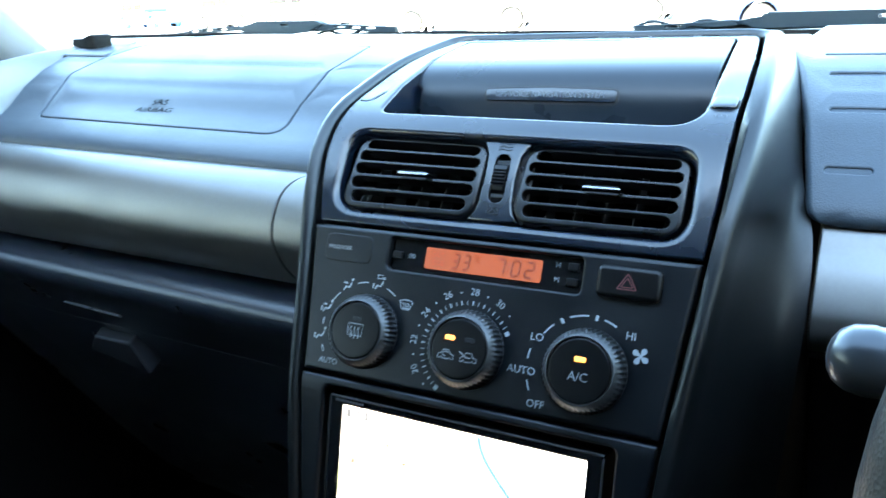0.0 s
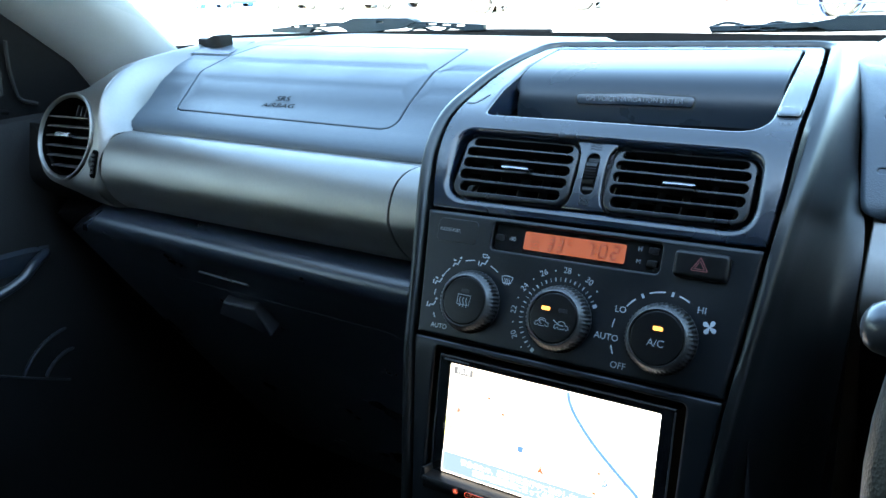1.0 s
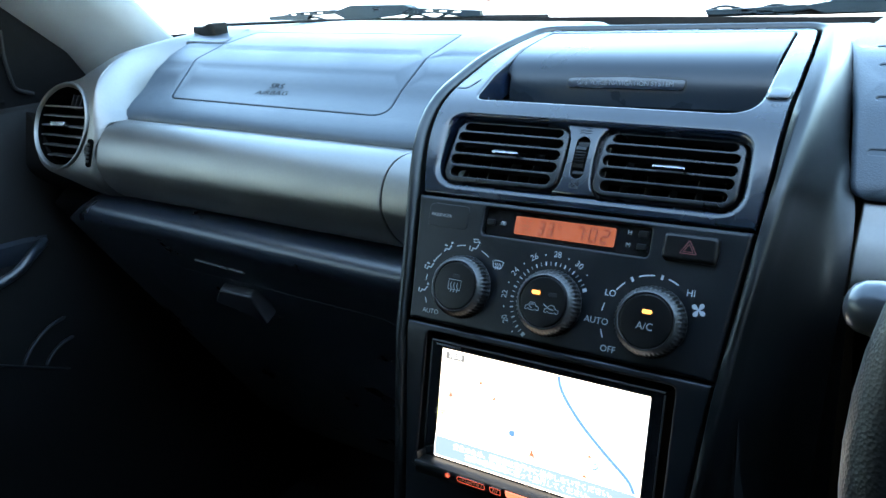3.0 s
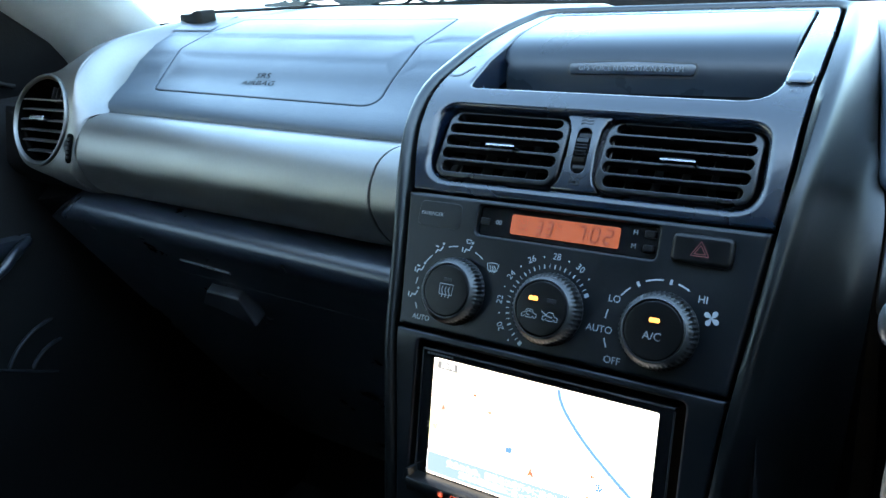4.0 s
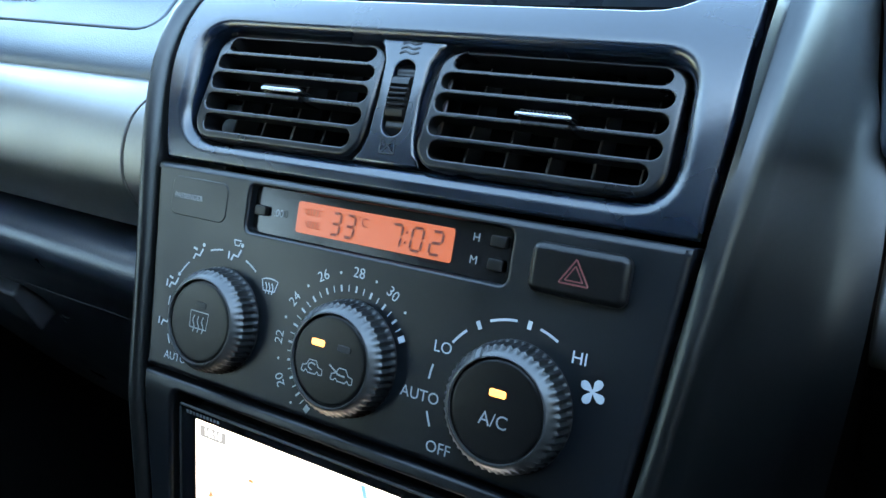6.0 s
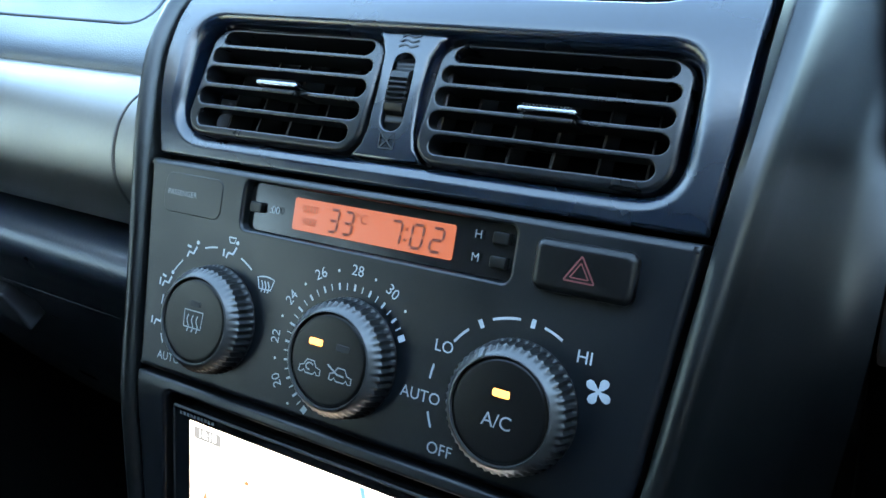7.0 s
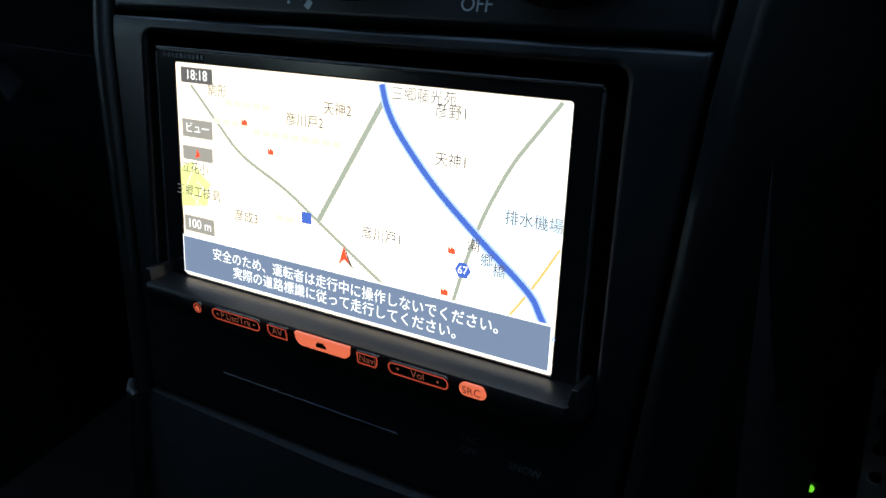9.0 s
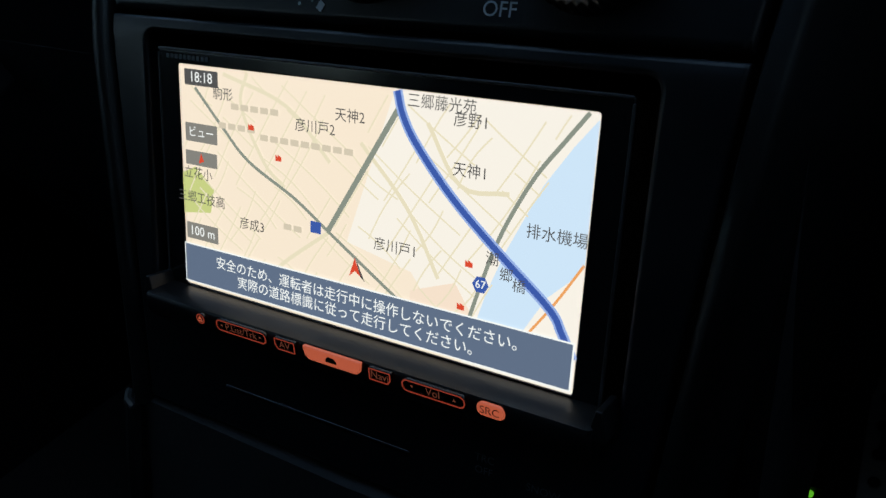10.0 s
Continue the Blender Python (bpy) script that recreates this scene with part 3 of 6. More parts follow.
# ---------------------------------------------------------------- dashboard
PADP = Profile([(0.118, 0.957), (0.104, 0.967), (0.101, 0.975), (0.106, 0.983), (0.117, 0.9895), (0.131, 0.9953), (0.151, 1.0044), (0.164, 1.0140), (0.172, 1.0190), (0.1765, 1.0202), (0.181, 1.0245), (0.192, 1.0300), (0.208, 1.0356), (0.2155, 1.0368), (0.221, 1.0402), (0.25, 1.0470), (0.29, 1.0512), (0.355, 1.0545), (0.40, 1.050), (0.43, 1.035)], 0.974, sway=-0.02, sway_from=-0.17)
DRVP = Profile([(0.125, 0.955), (0.114, 0.962), (0.115, 0.970), (0.126, 0.982), (0.139, 0.9935), (0.151, 1.004), (0.164, 1.014), (0.1865, 1.0255), (0.190, 1.0268), (0.215, 1.0365), (0.236, 1.0425), (0.240, 1.0430), (0.29, 1.0505), (0.355, 1.0545), (0.40, 1.050), (0.43, 1.035)], 0.974)
dash = thing("dashboard", "charcoal grained vinyl dashboard with silver trim band", "dashboard", (0, 0.2, 0.9))
pv = PADP.at_y
pad_left = [(-0.553, PADP.s[0] + 0.002), (-0.555, pv(0.106)), (-0.559, pv(0.118)), (-0.567, pv(0.14)), (-0.575, pv(0.167)), (-0.577, pv(0.194)), (-0.578, pv(0.22)), (-0.586, pv(0.26)), (-0.60, pv(0.30)), (-0.62, pv(0.36)), (-0.63, pv(0.425))]
pad_loop = [(-0.13, PADP.s[0] + 0.002), (-0.130, pv(0.12)), (-0.128, pv(0.15)), (-0.124, pv(0.19)), (-0.119, pv(0.22)), (-0.112, pv(0.245)), (-0.104, pv(0.262)), (-0.104, pv(0.425))] + pad_left[::-1]
lid_loop = rpoly([(-0.507, pv(0.1305), 0.012), (-0.218, pv(0.1290), 0.014), (-0.221, pv(0.16), 0.02), (-0.222, pv(0.205), 0.02), (-0.222, pv(0.272), 0.006), (-0.503, pv(0.268), 0.006), (-0.514, pv(0.222), 0.02), (-0.523, pv(0.186), 0.02)], 0.01, 5)
gap = [(p[0] + 0.0014 * o.x, p[1] + 0.0014 * o.y) for p, o in zip(lid_loop, outwards(lid_loop))]
part("pad", plate(PADP.place, pad_loop, [gap], 0.004, 0.012, (0.02, 0.006), lip=0.0012), PAD, dash, "soft grained vinyl pad", 50)
lid = part("airbag_lid", plate(PADP.place, lid_loop, (), 0.0012, 0.008, (0.02, 0.006)), PAD, dash, "flush passenger airbag lid")
part("gap_backing", plate(lambda x, v, d: PADP.place(x, v, d + 0.006), [(p[0] + 0.01 * o.x, p[1] + 0.01 * o.y) for p, o in zip(lid_loop, outwards(lid_loop))], (), 0.001, 0.002, (0.02, 0.006)), BLACK, dash)
part("lettering", words(PADP.place, "SRS", -0.372, pv(0.1572), 0.0092, 0.0006, -2, 1.35), DARK, lid, "embossed airbag lettering")
part("lettering", words(PADP.place, "AIRBAG", -0.372, pv(0.1486), 0.0092, 0.0006, -2, 1.35), DARK, lid, "embossed airbag lettering")
part("lettering", ribbon(PADP.place, [(-0.384, pv(0.1532)), (-0.360, pv(0.1532))], 0.0006, 0.0004), BLACK, lid)
CREASES = [rrect(0.205, DRVP.at_y(y), w, 0.0042, 0.0020) for y, w in ((0.2395, 0.10), (0.2080, 0.088), (0.1700, 0.080))] + [rrect(0.1795, DRVP.at_y(0.1338), 0.024, 0.0042, 0.0020)]
part("driver_pad", plate(DRVP.place, rpoly([(0.163, DRVP.s[0] + 0.009, 0.02), (0.72, DRVP.s[0] + 0.008), (0.72, DRVP.at_y(0.42)), (0.125, DRVP.at_y(0.42)), (0.133, DRVP.at_y(0.25), 0.05), (0.152, DRVP.at_y(0.165), 0.05)], 0.004), CREASES, 0.004, 0.012, (0.02, 0.006), lip=0.0014), PAD, dash, "soft grained vinyl pad")
for loop in CREASES:
    part("crease", plate(lambda x, v, d: DRVP.place(x, v, d + 0.0013), [(p[0] + 0.003 * o.x, p[1] + 0.003 * o.y) for p, o in zip(loop, outwards(loop))], (), 0.0004, 0.002, (0.02, 0.004)), PAD, dash, "pressed crease in the pad")

part("top_pad", plate(lambda x, v, d: PADP.place(-0.17, v, d) + Vector((x + 0.17, 0, 0)), [(-0.125, pv(0.236)), (0.14, pv(0.236)), (0.16, pv(0.425)), (-0.1285, pv(0.425))], (), 0.001, 0.01, (0.03, 0.01), d0=0.0060), PAD, dash, "soft grained vinyl pad")
BAND = [(y - 0.013, z) for y, z in ((0.118, 0.9735), (0.105, 0.9745), (0.093, 0.9718), (0.0830, 0.9645), (0.0755, 0.952), (0.0710, 0.938), (0.0708, 0.927), (0.0765, 0.911), (0.0910, 0.895), (0.120, 0.886))]


def band_row(x, sway, inset=0.0):
    return [(x, y + inset, z + sway * (x + 0.17)) for y, z in [tuple(p)[1:] for p in smooth_path([(0, *p) for p in BAND], 4)]]


def band_piece(x0, x1, sway, seam0=0.0, seam1=0.0):
    """A length of the bulging trim band with rounded-over ends; seam: how far the end's top runs ahead of its belly."""
    rows = []
    n = len(band_row(0, 0))
    for k, (x, inset) in enumerate(((x0, 0.004), (x0 + 0.0003, 0.0008), (x0 + 0.0009, 0.0), (x0 + 0.0014, 0.0), (x0 + 0.0024, 0.0), *((x0 + (x1 - x0) * t, 0.0) for t in (0.2, 0.4, 0.6, 0.8)), (x1 - 0.0024, 0.0), (x1 - 0.0014, 0.0), (x1 - 0.0009, 0.0), (x1 - 0.0003, 0.0008), (x1, 0.004))):
        t = (x - x0) / (x1 - x0)
        row = []
        for j, p in enumerate(band_row(x, sway, inset)):
            bow = (2 * j / (n - 1) - 1) ** 2
            row.append((p[0] + bow * (seam0 * (1 - t) + seam1 * t), p[1], p[2]))
        rows.append(row)
    return loft(rows)


part("trim_band", band_piece(-0.5525, -0.1739, -0.02, 0.012, 0.020), SILVER, dash, "bulging silver-painted trim band", 60)
part("band_end", band_piece(-0.1732, -0.10, -0.02, 0.020, 0.0), SILVER, dash, "bulging silver-painted trim band", 60)
DRIVER_BAND = [(0.150, 0.9625), (0.135, 0.9640), (0.1235, 0.9635), (0.1165, 0.9600), (0.1085, 0.9500), (0.0990, 0.9390), (0.0900, 0.9240), (0.0870, 0.9150), (0.0880, 0.9050), (0.0970, 0.8950), (0.115, 0.888)]
DRIVER_BAND = [tuple(p)[1:] for p in smooth_path([(0, *p) for p in DRIVER_BAND], 4)]
part("driver_band", loft([[(x, y + inset, z) for y, z in DRIVER_BAND] for x, inset in ((0.1692, 0.006), (0.1698, 0.0012), (0.1708, 0.0), (0.1714, 0.0), (0.1724, 0.0), (0.24, -0.001), (0.40, -0.002), (0.70, -0.002))]), SILVER, dash, "silver-painted trim band behind the wheel", 60)
for x0, x1, dy in ((-0.70, 0.10, 0.0), (0.10, 0.70, 0.030)):
    part("backing", loft([[(x, y + dy, z) for x in (x0, x1)] for y, z in ((0.13, 0.97), (0.124, 0.94), (0.124, 0.88), (0.2, 0.86))]), BLACK, dash)

ENDP = Profile([(0.12, 0.880), (0.088, 0.892), (0.066, 0.907), (0.0545, 0.922), (0.0525, 0.935), (0.0575, 0.953), (0.067, 0.978), (0.079, 1.006), (0.098, 1.030), (0.135, 1.0455), (0.19, 1.0535), (0.26, 1.0585), (0.36, 1.0625), (0.40, 1.058)], 0.97)
ev = ENDP.at_z(0.978)
VX, VR = -0.617, 0.0475
el = ENDP.at_y
join_edge = [(-0.5585, ENDP.at_z(0.902)), (-0.5585, ENDP.at_z(0.93)), (-0.5585, ENDP.at_z(0.966)), (-0.5605, ENDP.at_z(0.982)), (-0.5645, ENDP.at_z(1.0)), (-0.570, ENDP.at_z(1.022)), (-0.578, el(0.125)), (-0.588, el(0.17)), (-0.594, el(0.22)), (-0.602, el(0.27)), (-0.615, el(0.33)), (-0.63, el(0.39))]
end_loop = [(-0.6620, ENDP.at_z(0.958)), (-0.654, ENDP.at_z(0.9425)), (-0.640, ENDP.at_z(0.931)), (-0.620, ENDP.at_z(0.925)), (-0.595, ENDP.at_z(0.918))] + join_edge + [(-0.715, el(0.39)), (-0.712, el(0.26)), (-0.704, el(0.18)), (-0.690, el(0.125)), (-0.676, ENDP.at_z(1.018)), (-0.6670, ENDP.at_z(0.985))]
end_loop = [(p.x, p.y) for p in smooth_path([Vector((*p, 0)) for p in end_loop + end_loop[:1]], 3)[:-1]]


def end_place(x, v, d=0.0):
    """The end trim's face: towards the door, above the vent, it rolls away."""
    off = min(0.040, max(0.0, math.hypot(x - VX, v - ev) - VR - 0.0015))
    q = min(1.0, max(0.0, (-0.594 - x) / 0.034))
    up = min(1.0, max(0.0, (v - ev) / 0.03))
    return ENDP.place(x, v, d + 0.85 * off * q * q * (3 - 2 * q) * up)


part("end_trim", plate(end_place, end_loop, [disc(VX, ev, VR, 48)], 0.0008, 0.012, (0.012, 0.008), lip=0.0025), SILVER, dash, "silver-painted dashboard end trim round the vent")

# black sheet under the vent's trim, where the silver falls into shade
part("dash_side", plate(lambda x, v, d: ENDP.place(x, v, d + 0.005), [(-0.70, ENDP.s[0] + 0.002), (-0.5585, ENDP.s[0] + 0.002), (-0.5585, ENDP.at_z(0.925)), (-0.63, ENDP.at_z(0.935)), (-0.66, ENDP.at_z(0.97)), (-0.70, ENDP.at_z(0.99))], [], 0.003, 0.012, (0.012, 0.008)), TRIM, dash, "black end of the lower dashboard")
# the end trim sweeps down to the edges of the band and of the pad
band_end = [Vector((p[0] + 0.012 * (2 * q / 36 - 1) ** 2 - 0.0005, p[1], p[2])) for q, p in enumerate(band_row(-0.5525, -0.02))][::-1]
near_edge = [ENDP.place(x, v, 0.0002) for x, v in join_edge]
far_edge = [band_end[2], band_end[16], band_end[29], band_end[34]] + [PADP.place(x + 0.0020, v, 0.0022) for x, v in ((-0.5545, pv(0.1065)), (-0.560, pv(0.122)), (-0.5665, pv(0.14)), (-0.575, pv(0.172)), (-0.5775, pv(0.21)), (-0.586, pv(0.26)), (-0.606, pv(0.32)), (-0.625, pv(0.385)))]
near_edge, far_edge = smooth_path(near_edge, 6), smooth_path(far_edge, 6)
sweep = []
for a, b in zip(near_edge, far_edge):
    far = (b - a).length
    t0, t1 = Vector((0.9, 0.1, 0.0)) * min(0.022, far), Vector((0.05, 0.9, -0.25)) * far * 0.7
    sweep.append([a * (2 * t ** 3 - 3 * t * t + 1) + t0 * (t ** 3 - 2 * t * t + t) + b * (3 * t * t - 2 * t ** 3) + t1 * (t ** 3 - t * t) for t in (0.0, 0.06, 0.14, 0.24, 0.36, 0.5, 0.65, 0.82, 1.0)])
part("end_trim", loft(sweep), SILVER, dash, "silver-painted dashboard end trim round the vent", 70)

LOWP = Profile([(0.33, 0.45), (0.27, 0.52), (0.20, 0.62), (0.14, 0.72), (0.10, 0.795), (0.072, 0.840), (0.060, 0.858), (0.0555, 0.868), (0.056, 0.8765), (0.061, 0.8830), (0.068, 0.8865), (0.076, 0.8880), (0.086, 0.8885), (0.12, 0.8890)], 0.80, sway=-0.026, sway_from=-0.17)
part("lower_panel", plate(LOWP.place, rpoly([(-0.628, LOWP.s[0] + 0.002, 0), (-0.106, LOWP.s[0] + 0.002, 0), (-0.106, LOWP.s[-1] - 0.002, 0), (-0.622, LOWP.s[-1] - 0.002, 0), (-0.628, LOWP.at_z(0.86), 0.02)], 0), [], 0.003, 0.02, (0.05, 0.004)), LOWER, dash, "charcoal lower dashboard panel")
# driver's half of the same panel: flat black puts its deep shade into colour
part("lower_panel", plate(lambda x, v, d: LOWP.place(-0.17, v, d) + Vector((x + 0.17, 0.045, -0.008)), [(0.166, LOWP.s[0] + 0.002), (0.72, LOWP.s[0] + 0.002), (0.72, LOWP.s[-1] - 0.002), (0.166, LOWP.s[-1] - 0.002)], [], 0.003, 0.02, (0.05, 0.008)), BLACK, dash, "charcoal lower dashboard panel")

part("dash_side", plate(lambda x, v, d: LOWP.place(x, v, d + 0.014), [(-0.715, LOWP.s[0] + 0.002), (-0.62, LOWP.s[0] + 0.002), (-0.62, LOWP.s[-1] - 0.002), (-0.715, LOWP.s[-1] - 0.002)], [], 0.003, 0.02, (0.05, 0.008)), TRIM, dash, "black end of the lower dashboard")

glovebox = thing("glovebox", "black glovebox door with a grey pull latch", "glovebox", (-0.40, 0.10, 0.78))
part("door", plate(lambda x, v, d: LOWP.place(x, v, d - 0.0002), rrect(-0.37, LOWP.at_z(0.735), 0.36, 0.19, 0.02), (), 0.0001, 0.003, (0.05, 0.01)), LOWER, glovebox)
latch_at = lambda x, v, d: LOWP.place(x, v, d - 0.008 - 0.35 * (LOWP.at_z(0.817) - v))
part("latch", plate(latch_at, rpoly([(-0.432, LOWP.at_z(0.7960), 0.003), (-0.395, LOWP.at_z(0.7925), 0.006), (-0.357, LOWP.at_z(0.7865), 0.002), (-0.372, LOWP.at_z(0.8120), 0.004), (-0.418, LOWP.at_z(0.8110), 0.006)], 0.003), (), 0.0025, 0.016), material("grey_latch", (0.030, 0.032, 0.038), 0.5), glovebox, "grey pull latch")
part("grip", plate(lambda x, v, d: LOWP.place(x, v, d - 0.002), rpoly([(-0.436, LOWP.at_z(0.8380)), (-0.366, LOWP.at_z(0.8360)), (-0.367, LOWP.at_z(0.8385)), (-0.435, LOWP.at_z(0.8410))], 0.001), (), 0.0008, 0.003), LOWER, glovebox, "edge of the latch recess")

slot_at = lambda u, v, d: ENDP.place(-0.5598 + u, ENDP.at_z(0.953) + v, d)
slot = part("wheel_slot", plate(slot_at, rrect(0, 0, 0.0078, 0.0300, 0.0038), (), 0.0008, 0.004, d0=-0.0022), DARK, dash, "black slot of the vent's thumbwheel")
for k in range(5):
    part("rib", plate(slot_at, rrect(0, -0.009 + 0.0045 * k, 0.0052, 0.0026, 0.0011), (), 0.0008, 0.002, d0=-0.0034), KEYCAP, slot, "glossy thumbwheel lobe")
# small sensor box on a card, on the dash top
card = thing("card", "pale grey card lying on the dashboard top", "card", (-0.55, 0.25, 1.052))
flat_top = lambda x, v, d: PADP.place(x, v, d - 0.0012)
part("sheet", plate(flat_top, rpoly([(-0.581, pv(0.226)), (-0.518, pv(0.226)), (-0.535, pv(0.285)), (-0.595, pv(0.285))], 0.003), (), 0.0004, 0.001), material("pale_card", (0.085, 0.10, 0.125), 0.6), card)
# the card's thin front shadow, laid on the pad as a black strip
part("edge", ribbon(lambda x, v, d: PADP.place(x, v, d - 0.0003), [(-0.5815, pv(0.2250)), (-0.5175, pv(0.2250))], 0.0028, 0.0004), BLACK, card, "shadow below the front of the card, as a black strip")
sensor = thing("sensor_box", "small matt black sensor box on a card", "sensor", (-0.577, 0.262, 1.055))
case_rows = []
for u, h, w in ((-0.0240, 0.0060, 0.0110), (-0.0232, 0.0090, 0.0128), (-0.0215, 0.0105, 0.0130), (-0.010, 0.0100, 0.0130), (0.002, 0.0105, 0.0130), (0.012, 0.0135, 0.0128), (0.019, 0.0145, 0.0115), (0.0235, 0.0130, 0.0090), (0.0245, 0.0090, 0.0080)):
    at_u = lambda v, z: Vector((-0.577, 0.262, 1.0550 + z)) + Vector((0.97, -0.24, 0.0)) * u + Vector((0.24, 0.97, 0.0)) * v
    case_rows.append([at_u(-w, 0.0), at_u(-w, h - 0.0020), at_u(-w + 0.0006, h - 0.0007), at_u(-w + 0.002, h), at_u(w - 0.002, h), at_u(w - 0.0006, h - 0.0007), at_u(w, h - 0.0020), at_u(w, 0.0)])
part("case", loft(case_rows, caps=True), BOX, sensor, "rounded black case with a dip in its top", 30)
part("cable", tube(smooth_path([(-0.558, 0.262, 1.066), (-0.52, 0.31, 1.0635), (-0.46, 0.37, 1.0605), (-0.40, 0.41, 1.054)], 5), 0.002, 6), RUBBER, sensor)

# round outer vent
side_vent = thing("side_air_vent", "round dashboard air vent with silver ring", "air vent", (VX, 0.07, 0.979))
vent_at = lambda u, v, d: ENDP.place(VX + u, ev + v, d)
part("ring", loft([[vent_at((VR + q) * math.cos(t * math.pi / 32), (VR + q) * math.sin(t * math.pi / 32), e) for q, e in ((0.0012, 0.002), (0.0010, -0.0018), (0.0, -0.0030), (-0.0014, -0.0030), (-0.0024, -0.0016), (-0.0030, 0.002), (-0.0034, 0.012))] for t in range(65)]), SILVER, side_vent, "bright silver ring")
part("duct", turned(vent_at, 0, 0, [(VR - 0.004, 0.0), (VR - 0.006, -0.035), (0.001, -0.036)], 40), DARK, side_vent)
for k in range(6):
    v = -0.034 + 0.0109 * k
    w = math.sqrt((VR - 0.006) ** 2 - v * v)
    part("blade", plate(lambda u, q, d, v=v: vent_at(u, v + q + d * 0.25, d), rrect(0, 0, 2 * w, 0.0015, 0.0007), (), 0.0005, 0.010, d0=0.002 if k < 5 else -0.001), LIT_BLADE, side_vent)
for k in range(4):
    u = -0.01 + 0.008 * k
    part("vane", plate(lambda q, v, d, u=u: vent_at(u + q, v, d), rrect(0, 0.031, 0.0015, 0.018, 0.0007), (), 0.0005, 0.012, d0=0.014), GRILLE, side_vent)
part("slider", plate(vent_at, rrect(-0.003, 0.0012, 0.026, 0.0055, 0.0015), (), 0.0012, 0.012, d0=-0.004), CHROME, side_vent, "chrome slider tab")
part("wheel", turned(lambda u, v, d: ENDP.place(-0.5635 + u, ENDP.at_z(0.955) + v, d), 0, 0, [(0.0035, -0.004), (0.0035, -0.001)], 12), KNOB, side_vent)
wheel_rows = []
for k in range(25):
    t = radians(-60 + 5 * k)
    rr = 0.0145 if k % 2 else 0.0137
    wheel_rows.append([ENDP.place(-0.5635 + u, ENDP.at_z(0.955) + rr * math.sin(t), 0.0115 - rr * math.cos(t)) for u in (-0.0032, 0.0032)])
part("wheel", loft(wheel_rows), KNOB, side_vent, "ribbed thumbwheel")

# ---------------------------------------------------------------- centre stack
CF = Profile([(-0.062, 0.64), (-0.046, 0.70), (-0.0350, 0.74), (-0.0185, 0.80), (-0.0020, 0.86), (0.003, 0.872), (0.0165, 0.9003), (0.030, 0.929), (0.043, 0.957), (0.0495, 0.970), (0.0580, 0.985), (0.0685, 1.001), (0.0815, 1.0140), (0.099, 1.0240), (0.125, 1.0325), (0.155, 1.0415), (0.190, 1.0490), (0.229, 1.0545), (0.262, 1.0585)], 0.872)
cz, cy = CF.at_z, CF.at_y
HALF = [(cz(0.64), 0.0945), (cz(0.70), 0.099), (cz(0.75), 0.103), (cz(0.872), 0.1140), (cz(0.957), 0.1240), (cz(0.991), 0.1280), (cy(0.085), 0.1285), (cy(0.12), 0.1275), (cy(0.17), 0.1245), (cy(0.21), 0.1205), (cy(0.245), 0.1165), (cy(0.262), 0.114)]


def half(v):
    return float(np.interp(v, [p[0] for p in HALF], [p[1] for p in HALF]))


def band_loop(v0, v1, inset, corner0=0.0, corner1=0.0):
    """The outline of a stretch of the stack's face, from v0 up to v1."""
    n = max(2, round((v1 - v0) / 0.006))
    right = [(half(v0 + (v1 - v0) * k / n) - inset, v0 + (v1 - v0) * k / n) for k in range(n + 1)]
    loop = right + [(-x, v) for x, v in reversed(right)]
    radius = {0: corner0, len(loop) - 1: corner0, n: corner1, n + 1: corner1}
    if corner1:
        keep = [p for p in right if p[1] < v1 - corner1 * 1.2] + [right[-1]]
        loop = keep + [(-x, v) for x, v in reversed(keep)]
        radius = {0: corner0, len(loop) - 1: corner0, len(keep) - 1: corner1, len(keep): corner1}
    return rpoly([(p[0], p[1], radius.get(i, 0.0)) for i, p in enumerate(loop)], 0, 6)


TOP = cy(0.245)
stack = thing("centre_stack", "dark silver arched centre stack with charcoal panels", "centre console", (0, 0, 0.72))
# arched surround with a raised bead and cheeks that run back into the dashboard
edge = [(half(v), v) for v in np.linspace(cz(0.724), TOP - 0.03, 40)]
edge = edge + [(half(TOP), TOP)]
outline = rpoly([(x, v, 0.024 if i == len(edge) - 1 else 0.0) for i, (x, v) in enumerate(edge)] + [(-x, v, 0.024 if i == 0 else 0.0) for i, (x, v) in enumerate(reversed(edge))], 0, 8)
section = [(-0.0004, 0.012), (-0.0001, 0.0016), (0.0007, -0.0010), (0.0024, -0.0026), (0.0046, -0.0031), (0.0066, -0.0026), (0.0082, -0.0010), (0.0092, 0.0018), (0.0098, 0.006), (0.0102, 0.012), (0.0106, 0.020), (0.011, 0.032), (0.012, 0.055), (0.012, 0.09)]
CHEEK = [(cz(0.724), 0.152, 0.130, 0.69), (cz(0.85), 0.164, 0.083, 0.855), (cz(0.885), 0.1675, 0.078, 0.893), (cz(0.90), 0.168, 0.080, 0.905), (cz(0.917), 0.1685, 0.0855, 0.917), (cz(0.935), 0.1685, 0.0935, 0.931), (cz(0.95), 0.1685, 0.1015, 0.943), (cz(0.963), 0.1685, 0.1100, 0.953), (cz(0.976), 0.1680, 0.1170, 0.9625), (cz(0.987), 0.1610, 0.1225, 0.972), (cy(0.08), 0.1570, 0.128, 0.981), (cy(0.098), 0.1555, 0.136, 0.990), (cy(0.12), 0.1525, 0.159, 1.001), (cy(0.15), 0.1475, 0.192, 1.0235), (cy(0.18), 0.1425, 0.224, 1.0355), (cy(0.215), 0.1375, 0.252, 1.042), (TOP, 0.132, 0.268, 1.045)]
rows = []
outs = outwards(outline)
